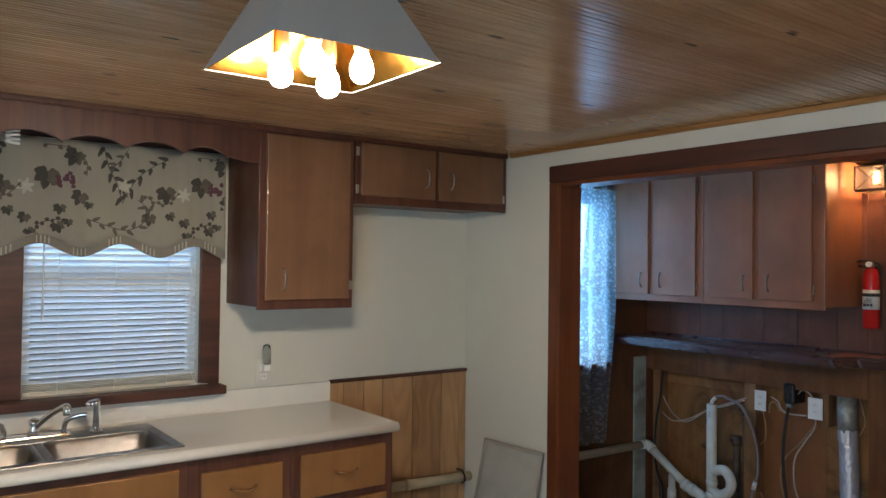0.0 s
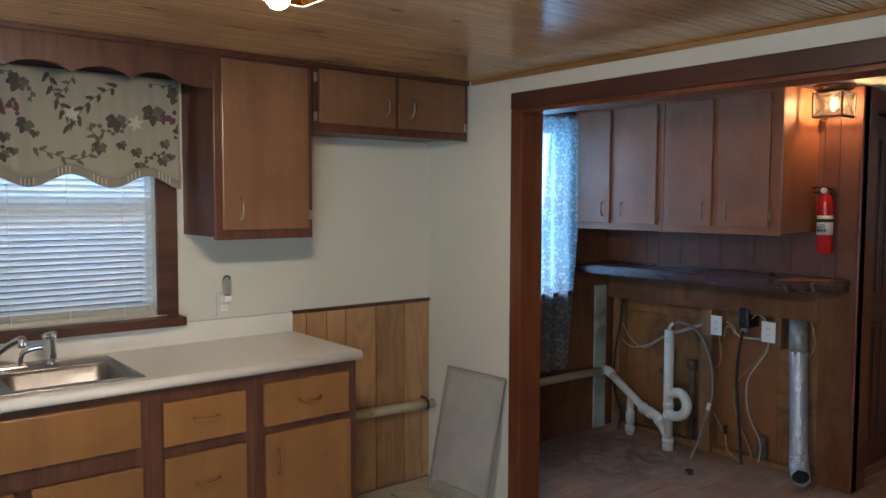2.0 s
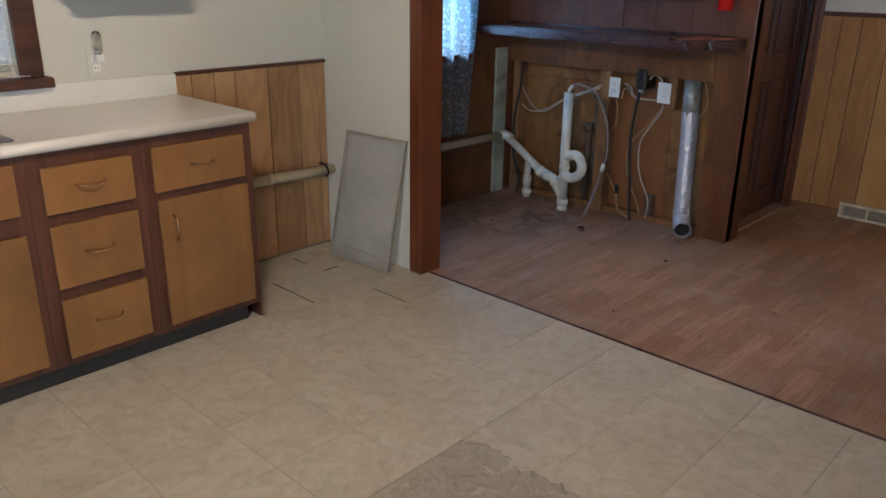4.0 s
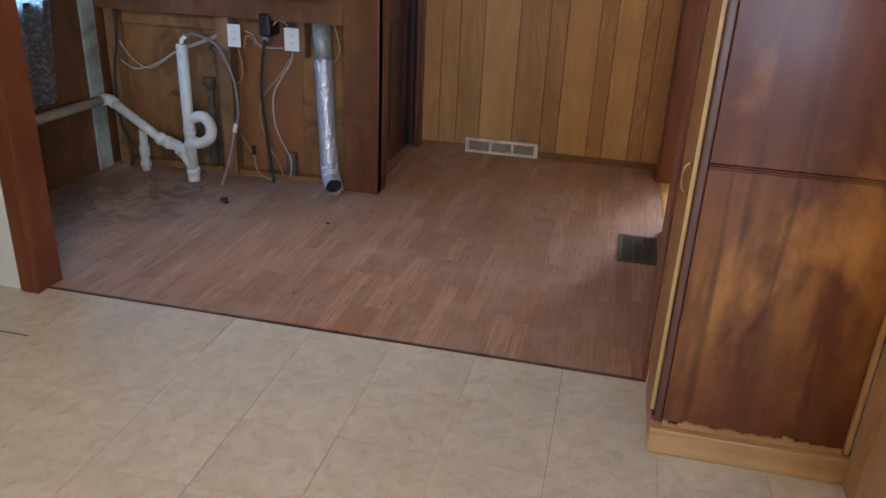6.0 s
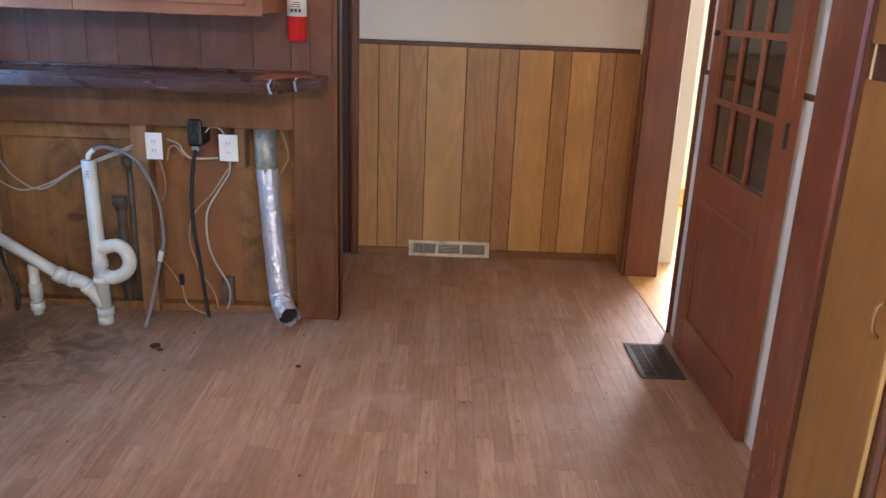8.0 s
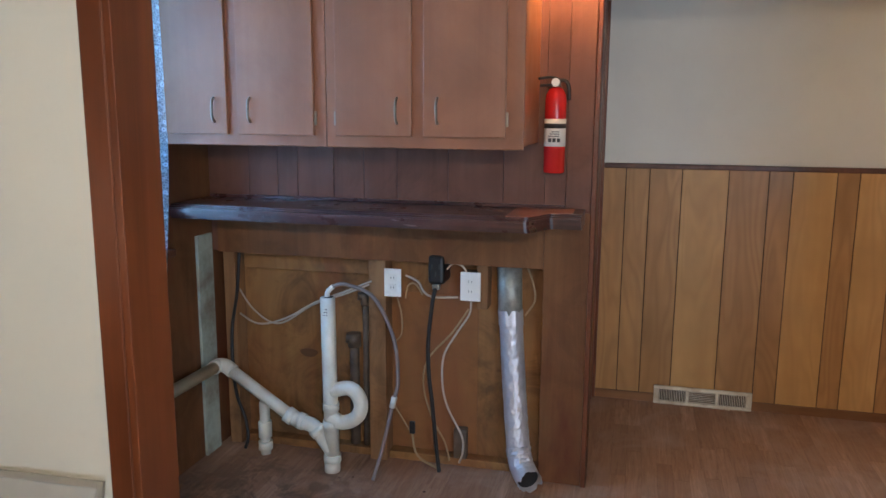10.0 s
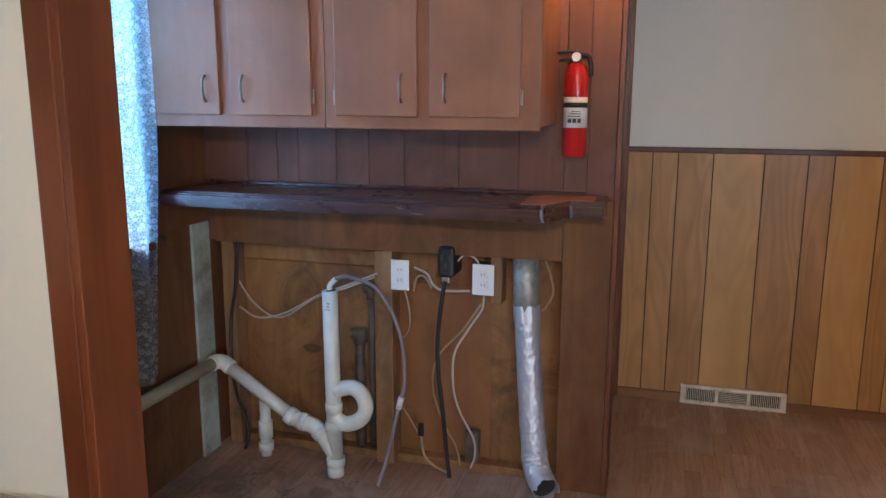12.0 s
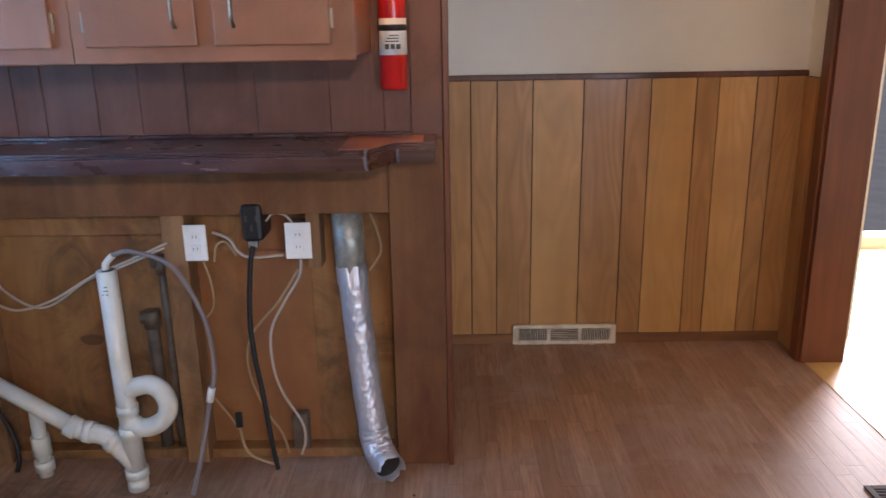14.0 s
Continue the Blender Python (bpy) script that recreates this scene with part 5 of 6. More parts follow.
# ---- laundry plumbing ----
dp = thing("drain_pipe", (4.12, 3.2, 0), "white plastic standpipe with trap loop and branch to the wall", "pipe")
part("standpipe", tubed([(4.12, 3.198, 0.06), (4.12, 3.203, 0.40), (4.13, 3.21, 0.745)], 0.030, 16, 1), PVC, dp)
part("standpipe_mouth", tubed([(4.13, 3.21, 0.744), (4.13, 3.2102, 0.746)], 0.024, 14, 1), BLACK, dp)
for k in range(3):
    part("pipe_print", boxes((4.0985, 4.1, 3.200, 3.218 - 0.004 * k, 0.675 + 0.012 * k, 0.678 + 0.012 * k)), INK, dp, "illegible black print")
part("trap_loop", tubed([(4.118, 3.20, 0.245), (4.116, 3.16, 0.222), (4.114, 3.115, 0.232), (4.113, 3.078, 0.262), (4.113, 3.066, 0.307), (4.114, 3.082, 0.350), (4.116, 3.115, 0.372), (4.118, 3.155, 0.366), (4.12, 3.19, 0.352)], 0.030, 14, 5), PVC, dp)
for y, z0, z1, r in ((3.199, 0.0, 0.045, 0.033), (3.199, 0.19, 0.225, 0.036), (3.200, 0.27, 0.30, 0.034), (3.198, 0.045, 0.075, 0.037)):
    part("collar", tubed([(4.12, y, z0), (4.12, y, z1)], r, 16, 1), PVC, dp)
part("wye_branch", tubed([(4.12, 3.20, 0.09), (4.12, 3.245, 0.15), (4.123, 3.285, 0.19), (4.126, 3.33, 0.20), (4.13, 3.375, 0.212)], 0.031, 14, 4), PVC, dp)
part("collar", tubed([(4.121, 3.252, 0.16), (4.122, 3.272, 0.18)], 0.036, 14, 1), PVC, dp)
part("collar", tubed([(4.126, 3.325, 0.20), (4.128, 3.35, 0.206)], 0.036, 14, 1), PVC, dp)
part("collar", tubed([(4.13, 3.375, 0.21), (4.132, 3.405, 0.228)], 0.035, 14, 1), PVC, dp)
part("slanting_pipe", tubed([(4.131, 3.39, 0.22), (4.16, 3.68, 0.388)], 0.026, 14, 1), PVC, dp)
part("elbow", tubed([(4.158, 3.665, 0.38), (4.164, 3.70, 0.398), (4.16, 3.73, 0.402), (4.125, 3.737, 0.400)], 0.031, 14, 4), PVC, dp)
part("wall_pipe", tubed([(4.15, 3.735, 0.401), (3.5, 3.738, 0.406), (2.801, 3.742, 0.41)], 0.026, 14, 1), PVCTAN, dp, "yellowed pipe along the wall")
part("pipe_end", tubed([(2.70, 3.741, 0.4185), (2.801, 3.742, 0.41)], 0.0255, 10, 1), PVCTAN, dp)
st = thing("capped_stub", (4.2, 3.545, 0), "short white capped pipe stub in the floor", "pipe")
part("stub", tubed([(4.2, 3.545, 0.0), (4.2, 3.545, 0.24)], 0.022, 14, 1), PVC, st)
part("coupling", tubed([(4.2, 3.545, 0.08), (4.2, 3.545, 0.15)], 0.029, 14, 1), PVC, st)
part("cap", tubed([(4.2, 3.545, 0.022), (4.2, 3.545, 0.06)], 0.031, 14, 1), PVC, st)
for y, h, r in ((3.118, 0.72, 0.017), (3.175, 0.53, 0.021)):
    ip = thing("iron_pipe", (4.335, y, 0), "old dark iron water pipe rising from the floor", "pipe", "old iron pipes")
    part("pipe", tubed([(4.335, y, 0.0), (4.335, y, h)], r, 12, 1), IRON, ip)
    part("fitting", tubed([(4.335, y, h - 0.05), (4.335, y, h + 0.01)], r + 0.008, 12, 1), IRON, ip)
    part("arm", tubed([(4.335, y, h - 0.015), (4.325, y + 0.035, h - 0.012)], r, 12, 1), IRON, ip)

du2 = thing("dryer_duct", (4.19, 2.4, 0), "galvanised and foil dryer duct ending open on the floor", "duct")
part("upper_pipe", tubed([(4.305, 2.498, 0.887), (4.302, 2.49, 0.66)], 0.049, 22, 1), GALV, du2, "galvanised upper pipe")


def wrinkled(pts, r, sides, n, amount):
    bm = tubed(pts, r, sides, n, caps=False)
    for v in bm.verts:
        d = noise.noise(v.co * 30) * amount * 0.6 + noise.noise(v.co * 85) * amount
        v.co += Vector((d, d * 0.6, 0))
    return bm


foil = part("foil_pipe", wrinkled([(4.302, 2.49, 0.70), (4.283, 2.474, 0.5), (4.253, 2.452, 0.28), (4.222, 2.432, 0.13)], 0.0475, 64, 36, 0.0034), FOIL, du2, "crumpled foil wrap")
el = part("foil_elbow", wrinkled([(4.226, 2.435, 0.15), (4.208, 2.424, 0.105), (4.176, 2.402, 0.072), (4.128, 2.373, 0.056)], 0.0495, 48, 16, 0.010), FOIL, du2, "crumpled foil elbow")
lip = el.data.vertices
for k in range(len(lip) - 48, len(lip)):
    lip[k].co += Vector((-0.85, -0.5, -0.1)) * (0.004 + 0.03 * noise.noise(Vector((k * 0.31, 2.0, 0))))
for o in (foil, el):
    m = o.modifiers.new("thick", "SOLIDIFY")
    m.thickness = 0.0012
part("seam_tape", wrinkled([(4.303, 2.491, 0.70), (4.297, 2.486, 0.64)], 0.0505, 48, 10, 0.006), FOIL, du2)
# Solid black core stands in for the shade inside the open duct.
part("duct_shadow_liner", tubed([(4.208, 2.424, 0.105), (4.176, 2.402, 0.072), (4.142, 2.381, 0.0595)], 0.043, 20, 3), BLACK, du2, "black core for the shade inside the duct")


def cord(name, pts, r, mat, label, sides=7):
    return solid(name, tubed(pts, r, sides, 8), mat, label, "cable")


gh = thing("drain_hose", (4.13, 2.99, 0), "grey flexible drain hose hooked into the standpipe", "hose")
part("hose", tubed([(4.135, 3.215, 0.70), (4.135, 3.212, 0.765), (4.138, 3.18, 0.793), (4.14, 3.124, 0.798), (4.145, 3.015, 0.749), (4.15, 2.936, 0.584), (4.15, 2.92, 0.41), (4.14, 2.938, 0.318), (4.11, 2.975, 0.13), (4.06, 3.0, 0.012)], 0.0075, 10, 8), GREYHOSE, gh)
part("tape", tubed([(4.135, 3.213, 0.742), (4.1355, 3.211, 0.765), (4.138, 3.188, 0.789)], 0.0105, 10, 4), LABEL, gh, "white tape round the hose end")
part("tag", tubed([(4.142, 2.932, 0.345), (4.138, 2.942, 0.300)], 0.0125, 8, 1), LABEL, gh, "white tape tag")
cord("black_cable", [(4.27, 3.675, 0.885), (4.262, 3.69, 0.70), (4.255, 3.715, 0.55), (4.22, 3.70, 0.40), (4.225, 3.69, 0.25), (4.23, 3.655, 0.14), (4.22, 3.64, 0.06), (4.21, 3.65, 0.008)], 0.0075, BLACK, "black cable hanging down the bare wall")
cord("pink_cable", [(4.30, 3.70, 0.60), (4.28, 3.60, 0.565), (4.27, 3.47, 0.60), (4.26, 3.32, 0.685), (4.25, 3.20, 0.735), (4.268, 3.07, 0.79)], 0.0042, PALECABLE, "pale pink cable crossing the bare wall")
cord("pink_cable", [(4.31, 3.71, 0.72), (4.30, 3.63, 0.62), (4.275, 3.5, 0.575), (4.262, 3.33, 0.675), (4.25, 3.20, 0.725), (4.268, 3.08, 0.775)], 0.004, PALECABLE, "pale cable sagging across the bare wall")
cord("yellow_wire", [(4.255, 2.955, 0.735), (4.25, 2.935, 0.66), (4.25, 2.935, 0.58), (4.262, 2.97, 0.535)], 0.0035, CABLE, "yellowed wire below the outlet")
cord("yellow_wire", [(4.25, 2.965, 0.26), (4.25, 2.92, 0.19), (4.24, 2.885, 0.14)], 0.0035, CABLE, "yellowed wire above the floor")
cord("orange_wire", [(4.25, 2.89, 0.17), (4.24, 2.875, 0.08), (4.235, 2.84, 0.04), (4.235, 2.775, 0.012)], 0.005, CABLE, "orange wires curling to the floor")
cord("white_wire", [(4.262, 2.645, 0.735), (4.25, 2.65, 0.68), (4.245, 2.70, 0.60), (4.24, 2.752, 0.50), (4.24, 2.755, 0.37), (4.245, 2.73, 0.27), (4.25, 2.675, 0.16), (4.25, 2.67, 0.09), (4.27, 2.69, 0.03)], 0.0045, PALECABLE, "white cable looping below the outlet")
cord("white_wire", [(4.262, 2.655, 0.70), (4.25, 2.72, 0.60), (4.25, 2.82, 0.48), (4.25, 2.84, 0.36), (4.25, 2.80, 0.22), (4.26, 2.75, 0.12), (4.28, 2.735, 0.03)], 0.004, CABLE, "tan cable looping behind the power cord")
cord("tan_wire", [(4.30, 2.93, 0.815), (4.27, 2.87, 0.80), (4.25, 2.84, 0.765), (4.25, 2.80, 0.745), (4.27, 2.70, 0.745)], 0.005, PALECABLE, "pale cable between the outlets")
cord("tan_wire", [(4.26, 2.92, 0.73), (4.25, 2.905, 0.785), (4.25, 2.875, 0.795), (4.25, 2.845, 0.75)], 0.004, CABLE, "tan wire hooked beside the outlet")
cord("white_wire", [(4.26, 2.745, 0.86), (4.255, 2.72, 0.885), (4.255, 2.685, 0.88), (4.262, 2.665, 0.855)], 0.004, PALECABLE, "white wire arching over the outlet")
cord("tan_wire", [(4.30, 2.43, 0.89), (4.28, 2.40, 0.82), (4.28, 2.39, 0.75), (4.30, 2.43, 0.68)], 0.004, CABLE, "tan wire loop beside the duct")
outlet("wall_outlet", (4.268, 2.977, 0.790), "x", "white double outlet on the bare stud", 0.073, 0.118)
outlet("wall_outlet", (4.268, 2.649, 0.793), "x", "white double outlet hanging on the bare wall", 0.083, 0.118)
solid("outlet_box", boxes((4.269, RX, 2.61, 2.69, 0.745, 0.845), bevel=0.003), IRON, "dark metal box behind an outlet", "outlet box")
ro = thing("range_outlet", (4.25, 2.785, 0.86), "black high power outlet box under the shelf", "outlet")
part("body", boxes((4.228, RX, 2.752, 2.818, 0.80, 0.919), bevel=0.014), BLACK, ro)
for a, b in ((2.77, 0.875), (2.80, 0.875), (2.785, 0.845)):
    part("slot", boxes((4.2268, 4.229, a - 0.003, a + 0.003, b - 0.010, b + 0.010)), INK, ro)
part("clamp", boxes((4.235, 4.26, 2.772, 2.802, 0.778, 0.80), bevel=0.004), NICKEL, ro, "metal cable clamp")
cord("power_cord", [(4.238, 2.787, 0.785), (4.235, 2.80, 0.72), (4.23, 2.815, 0.56), (4.225, 2.81, 0.42), (4.222, 2.795, 0.30), (4.22, 2.775, 0.10), (4.215, 2.762, 0.006)], 0.0085, BLACK, "thick black power cord hanging to the floor", 10)
jb = thing("junction_box", (4.28, 2.69, 0), "small rusty box with cut cables near the floor", "outlet box")
part("box", boxes((4.29, 4.33, 2.665, 2.72, 0.036, 0.17), bevel=0.004), IRON, jb)
cn = thing("cable_connector", (4.245, 2.888, 0.17), "dark cable connector hanging on wires", "connector")
part("connector", boxes((4.235, 4.25, 2.875, 2.898, 0.15, 0.205), bevel=0.004), BLACK, cn)


def extinguisher():
    x, y, r = 4.196, 2.323, 0.039
    e = thing("fire_extinguisher", (x, y, 1.264), "red fire extinguisher with paper label hung on the wall", "fire extinguisher")
    part("cylinder", lathe(bmesh.new(), x, y, [(0.034, 1.264), (r, 1.268), (r, 1.53), (0.036, 1.55), (0.026, 1.568), (0.014, 1.577)], 24), RED, e)
    part("label", lathe(bmesh.new(), x, y, [(r + 0.0008, 1.362), (r + 0.0008, 1.462)], 24), LABEL, e, "white paper label")
    part("strap", lathe(bmesh.new(), x, y, [(r + 0.002, 1.428), (r + 0.002, 1.445)], 24), BLACK, e, "black strap")
    for k in range(3):
        part("label_pictogram", boxes((x - r - 0.003, x - r - 0.001, y - 0.024 + k * 0.016, y - 0.012 + k * 0.016, 1.378, 1.392)), INK, e)
    for k in range(3):
        part("label_line", boxes((x - r - 0.0025, x - r - 0.001, y - 0.02, y + 0.02 - k * 0.006, 1.398 + k * 0.008, 1.401 + k * 0.008)), INK, e)
    part("valve", lathe(bmesh.new(), x, y, [(0.013, 1.577), (0.016, 1.583), (0.016, 1.60), (0.01, 1.606)], 14), NICKEL, e, "metal valve")
    part("gauge", tubed([(x - 0.016, y, 1.592), (x - 0.03, y, 1.593)], 0.015, 14, 1), PLATE, e, "round pressure gauge")
    part("lever", tubed([(x - 0.004, y - 0.012, 1.604), (x - 0.006, y + 0.02, 1.612), (x - 0.01, y + 0.065, 1.606)], 0.005, 8, 3), BLACK, e, "black lever")
    part("carry_handle", tubed([(x - 0.004, y, 1.585), (x - 0.008, y + 0.06, 1.582)], 0.005, 8, 1), BLACK, e)
    part("nozzle_hose", tubed([(x, y - 0.012, 1.60), (x, y - 0.035, 1.597), (x, y - 0.046, 1.57), (x, y - 0.047, 1.53)], 0.007, 8, 4), BLACK, e, "short black nozzle hose")
    part("bracket", boxes((x + r - 0.004, XL - 0.001, y - 0.014, y + 0.014, 1.30, 1.58)), BLACK, e, "black wall bracket")


extinguisher()


def lantern():
    cx, cy, h, z0, z1 = 4.125, 2.266, 0.072, 1.965, 2.088
    e = thing("lantern", (cx, cy, 2.125), "lit bronze ceiling lantern with crossed bars and glass", "ceiling lamp")
    part("canopy", lathe(bmesh.new(), cx, cy, [(0.05, 2.088), (0.088, 2.10), (0.098, 2.118), (0.098, 2.124)], 24), BRONZE, e)
    part("bottom_frame", boxes((cx - h, cx + h, cy - h, cy - h + 0.008, z0 - 0.008, z0 + 0.004), (cx - h, cx + h, cy + h - 0.008, cy + h, z0 - 0.008, z0 + 0.004), (cx - h, cx - h + 0.008, cy - h + 0.008, cy + h - 0.008, z0 - 0.008, z0 + 0.004), (cx + h - 0.008, cx + h, cy - h + 0.008, cy + h - 0.008, z0 - 0.008, z0 + 0.004)), BRONZE, e)
    part("top_frame", boxes((cx - h, cx + h, cy - h, cy + h, z1 - 0.006, z1), bevel=0.002), BRONZE, e)
    for sx, sy in ((-1, -1), (1, -1), (1, 1), (-1, 1)):
        part("corner_post", boxes((cx + sx * h - 0.004, cx + sx * h + 0.004, cy + sy * h - 0.004, cy + sy * h + 0.004, z0, z1)), BRONZE, e)
    for ax in (0, 1):
        for s in (-1, 1):
            for d in (-1, 1):
                p = [(cx + s * h, cy - d * h, z0), (cx + s * h, cy + d * h, z1)] if ax == 0 else [(cx - d * h, cy + s * h, z0), (cx + d * h, cy + s * h, z1)]
                part("cross_bar", tubed(p, 0.0022, 6, 1), BRONZE, e)
            q = 0.004
            g = part("glass_panel", boxes((cx + s * (h - q) - 0.001, cx + s * (h - q) + 0.001, cy - h + 0.006, cy + h - 0.006, z0 + 0.004, z1 - 0.006)) if ax == 0 else boxes((cx - h + 0.006, cx + h - 0.006, cy + s * (h - q) - 0.001, cy + s * (h - q) + 0.001, z0 + 0.004, z1 - 0.006)), LGLASS, e, "seeded glass pane")
            g.visible_shadow = False
    s = part("socket", lathe(bmesh.new(), cx, cy, [(0.014, 2.06), (0.014, z1 - 0.006)], 10), PLATE, e)
    part("bulb", lathe(bmesh.new(), cx, cy, [(0.003, 2.0), (0.009, 2.005), (0.0125, 2.02), (0.010, 2.042), (0.007, 2.06)], 14), BULB_WALL, s, "lit bulb")


lantern()


def lace_curtain():
    e = thing("lace_curtain", (3.4, 3.72, 0.45), "sheer pale blue-white lace curtain on a rod", "curtain")
    bm = bmesh.new()
    n, rows = 110, 24
    x0, x1 = 2.93, 3.855
    g = []
    for j in range(rows + 1):
        z = 2.07 - 1.60 * j / rows
        row = []
        for k in range(n + 1):
            x = x0 + (x1 - 0.06 * (j / rows) ** 2 - x0) * k / n
            row.append(bm.verts.new((x, 3.722 + (0.006 + 0.014 * j / rows) * math.sin(x * 62 + 1.5 * math.sin(x * 11) + 0.4 * math.sin(z * 5)), z)))
        g.append(row)
    for j in range(rows):
        for k in range(n):
            f = bm.faces.new((g[j][k], g[j][k + 1], g[j + 1][k + 1], g[j + 1][k]))
            f.smooth = True
    part("lace", bm, LACE, e)
    part("rod", tubed([(2.90, 3.73, 2.045), (3.86, 3.73, 2.045), (3.865, 3.785, 2.045)], 0.007, 8, 1), PLATE, e, "white curtain rod")


lace_curtain()


def wall_vent():
    y0, y1, z0, z1, x = 1.405, 1.885, 0.0, 0.096, 5.285
    e = thing("wall_vent", (x, 1.645, 0), "chipped cream metal floor level vent grille", "vent")
    part("frame", boxes((x - 0.014, x, y0, y1, z0, 0.016), (x - 0.014, x, y0, y1, z1 - 0.018, z1), (x - 0.014, x, y0, y0 + 0.028, 0.016, z1 - 0.018), (x - 0.014, x, y1 - 0.028, y1, 0.016, z1 - 0.018), (x - 0.014, x, 1.565, 1.58, 0.016, z1 - 0.018), (x - 0.014, x, 1.71, 1.725, 0.016, z1 - 0.018), bevel=0.003), VENT, e)
    flange = bmesh.new()
    rng = random.Random(8)
    for k in range(15):
        a = y0 + 0.01 + (y1 - y0 - 0.02) * k / 15
        box(flange, x - 0.0145 - rng.uniform(0.002, 0.012), x - 0.0142, a, a + rng.uniform(0.02, 0.031), 0.0015, 0.0035)
    part("bent_flange", flange, VENT, e, "chipped and bent lower flange")
    part("backing", boxes((x - 0.003, x - 0.001, y0 + 0.02, y1 - 0.02, 0.01, z1 - 0.01)), GROOVE, e)
    for a, b in ((y0 + 0.028, 1.565), (1.58, 1.71), (1.725, y1 - 0.028)):
        if b - a > 0.131:
            n = 16
            for k in range(n):
                y = a + (b - a) * (k + 0.5) / n
                part("slat", boxes((x - 0.011, x - 0.004, y - 0.0013, y + 0.0013, 0.016, z1 - 0.018)), VENT, e)
        else:
            for k in range(7):
                z = 0.016 + (z1 - 0.034) * (k + 0.5) / 7
                part("slat", boxes((x - 0.011, x - 0.004, a, b, z - 0.0013, z + 0.0013)), VENT, e)


wall_vent()


def floor_register():
    x0, x1, y0, y1 = 3.745, 4.085, 0.675, 0.860
    e = thing("floor_register", ((x0 + x1) / 2, (y0 + y1) / 2, 0), "dark brown metal floor register", "vent")
    part("frame", boxes((x0, x1, y0, y0 + 0.022, 0.002, 0.008), (x0, x1, y1 - 0.022, y1, 0.002, 0.008), (x0, x0 + 0.022, y0 + 0.022, y1 - 0.022, 0.002, 0.008), (x1 - 0.022, x1, y0 + 0.022, y1 - 0.022, 0.002, 0.008), bevel=0.002), REGISTER, e)
    part("well", boxes((x0 + 0.02, x1 - 0.02, y0 + 0.02, y1 - 0.02, 0.0021, 0.003)), BLACK, e)
    n = 18
    for k in range(n):
        x = x0 + 0.022 + (x1 - x0 - 0.044) * (k + 0.5) / n
        part("slat", boxes((x - 0.0035, x + 0.0035, y0 + 0.022, y1 - 0.022, 0.003, 0.007)), REGISTER, e)
    for y in (y0 + 0.07, y1 - 0.07):
        part("cross_slat", boxes((x0 + 0.022, x1 - 0.022, y - 0.003, y + 0.003, 0.0031, 0.0074)), REGISTER, e)


floor_register()


def crumb(x, y, s, label):
    bm = bmesh.new()
    bmesh.ops.create_icosphere(bm, subdivisions=2, radius=s)
    for v in bm.verts:
        v.co *= 1 + 0.7 * noise.noise(v.co * 70 + Vector((x * 9, y * 7, 0)))
        v.co.z = v.co.z * 0.25
    for v in bm.verts:
        v.co += Vector((x, y, 0.004 + s * 0.2))
    solid("dry_leaf", bm, DEBRIS, label, "debris", "bits of debris on the floor")


crumb(3.885, 2.893, 0.022, "crumpled dark dry leaf on the floor")
crumb(3.85, 2.862, 0.012, "small dark bit of dry leaf")
crumb(3.74, 2.261, 0.012, "small dark crumb on the floor")
random.seed(5)
for k in range(16):
    crumb(random.uniform(2.95, 4.1), random.uniform(1.0, 3.4), random.uniform(0.003, 0.006), "tiny dark crumb on the floor")

# ---- floor pieces ----
random.seed(3)


def shared_box(name, x, y, z, mat):
    me = bpy.data.meshes.new(name)
    bm = boxes((-x / 2, x / 2, -y / 2, y / 2, -z, 0))
    bm.to_mesh(me)
    bm.free()
    me.materials.append(mat)
    return me


T = 0.305
gap = 0.0015
tile = shared_box("tile", T - gap, T - gap, 0.005, TILE)
edge_tile = shared_box("edge_tile", 2.736 - 2.467 - gap, T - gap, 0.005, TILE)
back_tile = shared_box("back_tile", T - gap, YN - 3.46 - gap, 0.005, TILE)
for i in range(-14, 2):
    for j in range(-7, 9):
        cx, cy = 2.467 - T / 2 + (i - 0) * T, 1.02 + T / 2 + j * T
        if i == 1:
            if cy + T / 2 < YN and cy - T / 2 > 0.1:
                piece("tile", edge_tile, floor, ((2.467 + 2.736) / 2, cy, random.uniform(-0.0004, 0.0004)))
            continue
        if cx - T / 2 < -1.6 or cy + T / 2 > YN or (cx + 0.2 > 2.40 and cy < 0.7 and cx > 2.4):
            continue
        if 1.247 < cx < 1.857 and 1.32 < cy < 1.93:
            continue
        piece("tile", tile, floor, (cx, cy, random.uniform(-0.0005, 0.0005)), 90 * random.randrange(4))
for a, b, c, d in ((2.0915, 2.0965, 3.15, 3.48), (2.365, 2.371, 3.58, 3.68), (2.37, 2.465, 3.428, 3.434), (2.395, 2.40, 2.86, 3.09)):
    part("open_joint", boxes((a, b, c, d, -0.002, 0.0012)), GROOVE, floor)
patch = bmesh.new()
gx = 60
vs = []
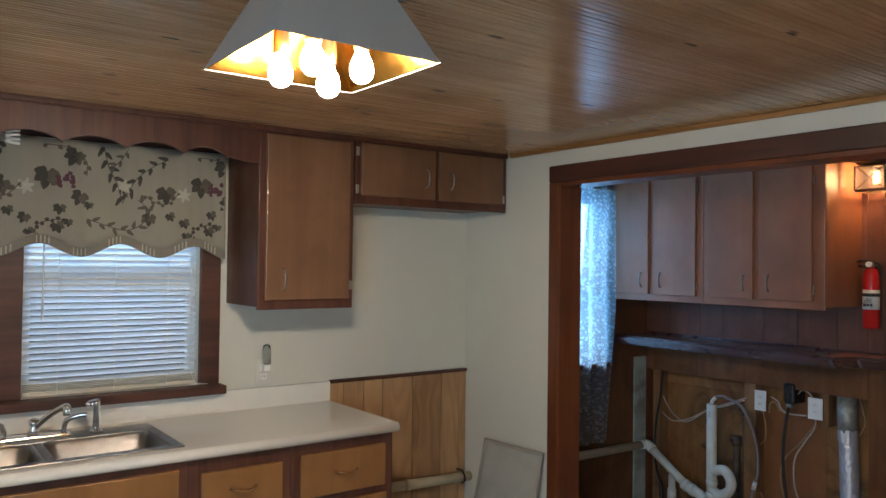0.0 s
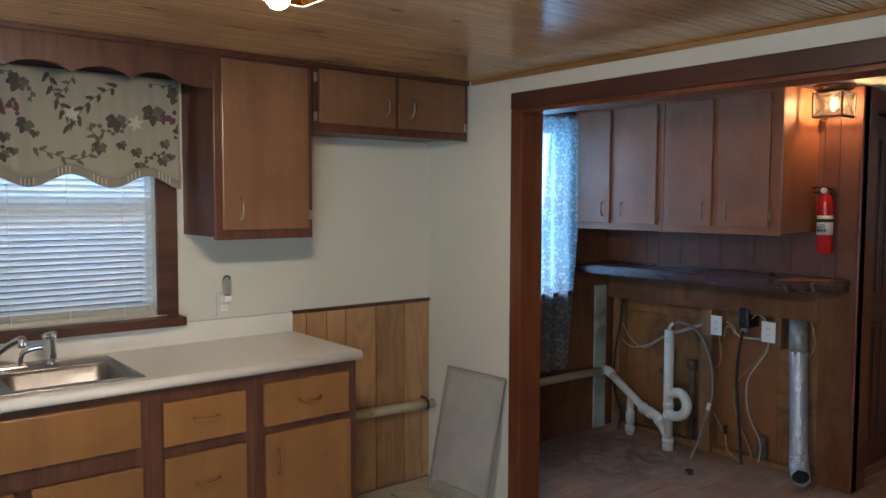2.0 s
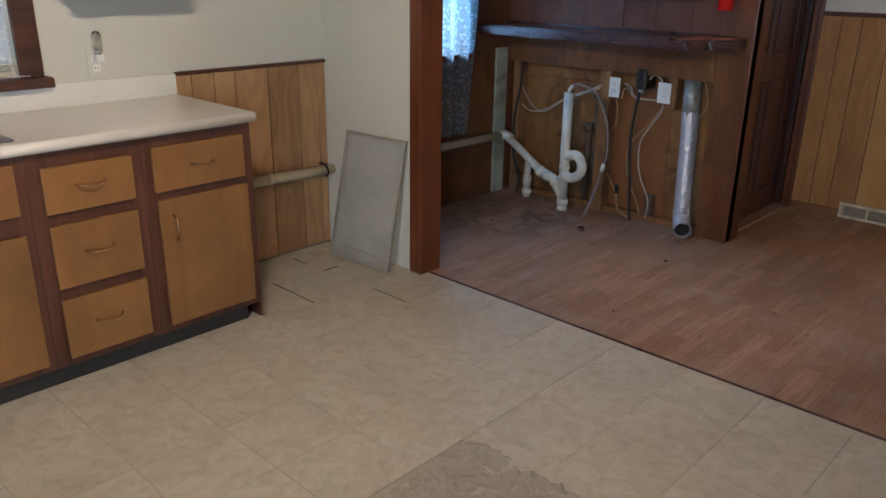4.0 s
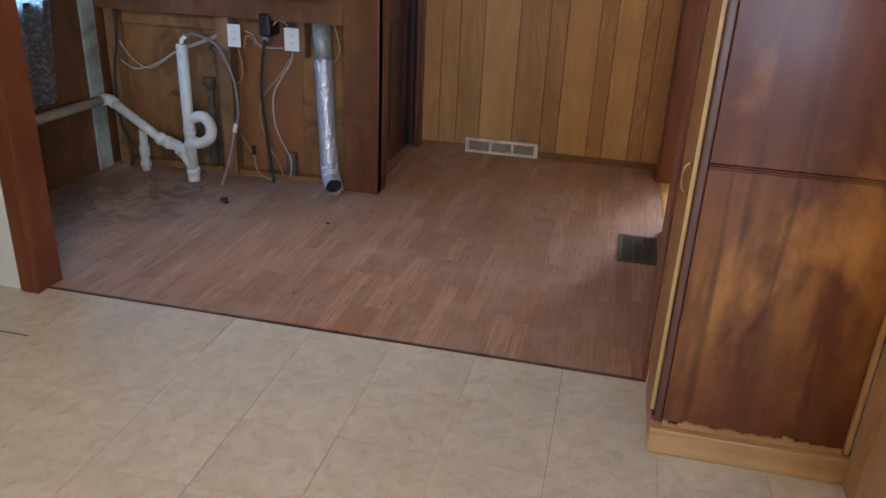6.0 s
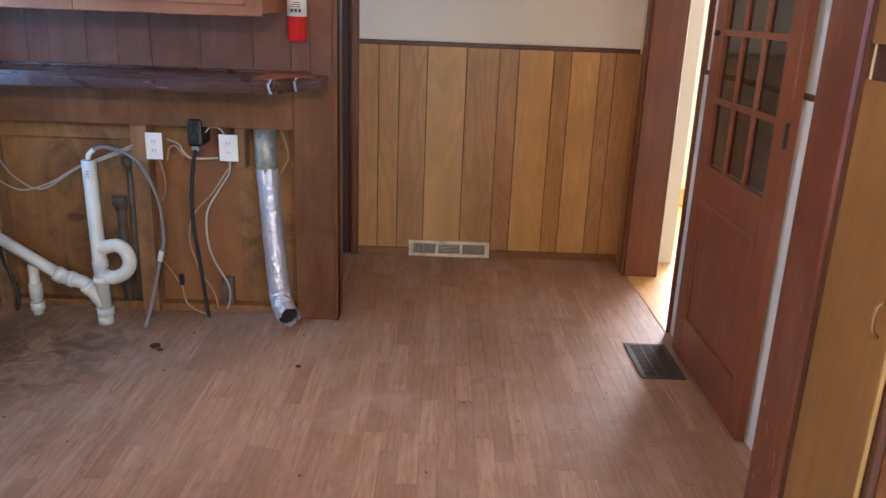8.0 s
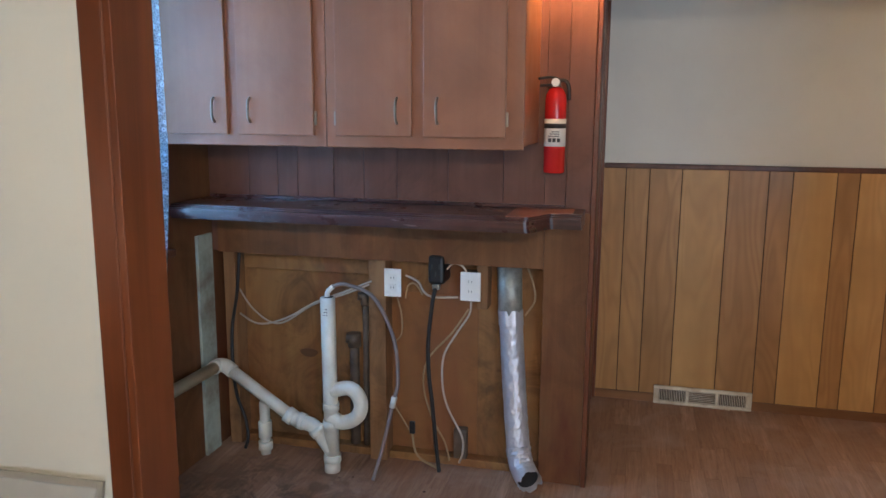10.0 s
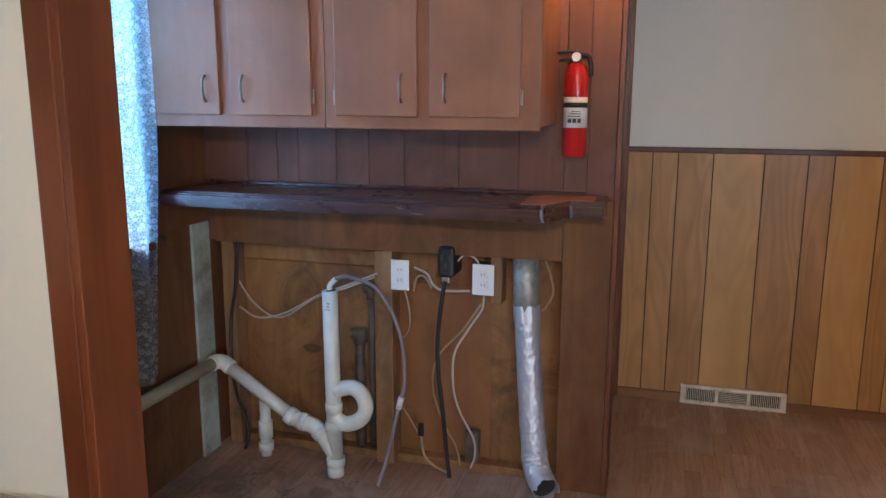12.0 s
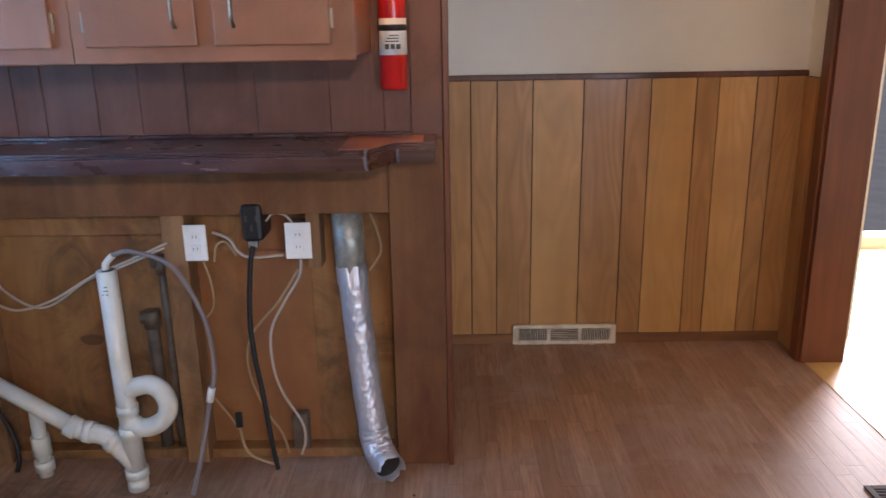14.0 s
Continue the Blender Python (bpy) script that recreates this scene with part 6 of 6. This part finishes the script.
for a in range(gx + 1):
    row = []
    for b in range(gx + 1):
        x, y = 1.249 + 0.606 * a / gx, 1.327 + 0.606 * b / gx
        row.append(patch.verts.new((x, y, -0.0012 + 0.0016 * noise.noise(Vector((x * 22, y * 22, 0))) + 0.0008 * noise.noise(Vector((x * 70, y * 70, 2))))))
    vs.append(row)
for a in range(gx):
    for b in range(gx):
        patch.faces.new((vs[a][b], vs[a + 1][b], vs[a + 1][b + 1], vs[a][b + 1]))
rag = bmesh.new()
for k in range(48):
    ya, yb = 1.327 + 0.606 * k / 48, 1.327 + 0.606 * (k + 1) / 48

    def reach(v):
        return max(0.004, 0.055 + 0.11 * noise.noise(Vector((v * 5, 3.1, 0))) + 0.035 * noise.noise(Vector((v * 31, 1.7, 0))))

    lo_ = [rag.verts.new((x, v, 0.0012)) for x, v in ((1.8555 - reach(ya), ya), (1.8555, ya), (1.8555, yb), (1.8555 - reach(yb), yb))]
    rag.faces.new(lo_)
    base_ = [rag.verts.new((v.co.x, v.co.y, -0.004)) for v in (lo_[3], lo_[0])]
    rag.faces.new((lo_[0], lo_[3], base_[0], base_[1]))
part("broken_tile", rag, TILE, floor, "ragged edge of a broken tile")
setting("floor_patch", patch, PATCH, "rough grey patch where floor tiles are missing", "floor patch")

random.seed(11)
W = 0.064
lengths = (0.30, 0.42, 0.55)


def floor_plank(x0, x1, y0, y1):
    me = bpy.data.meshes.new("plank")
    z = 0.001 + random.uniform(-0.0002, 0.0002)
    bm = boxes((x0, x1 - 0.0006, y0, y1 - 0.0006, -0.003, z))
    bm.to_mesh(me)
    bm.free()
    me.materials.append(STRIP)
    ob = new("plank", me)
    ob.parent = floor_laundry


y = 0.60
row = 0
while y < YN:
    x = 2.750
    l = lengths[row % 3] * random.uniform(0.5, 1)
    while x < 5.29:
        e = min(x + l, 5.30)
        floor_plank(x, e, y, min(y + W, YN))
        x = e
        l = random.choice(lengths)
    y += W
    row += 1
board = shared_box("floor_board", 1.978, 0.098, 0.006, PINE)
for k in range(40):
    for b in range(2):
        piece("floor_board", board, floor_next, (3.82 + b * 1.98, 0.47 - 0.051 - k * 0.1, 0.0))
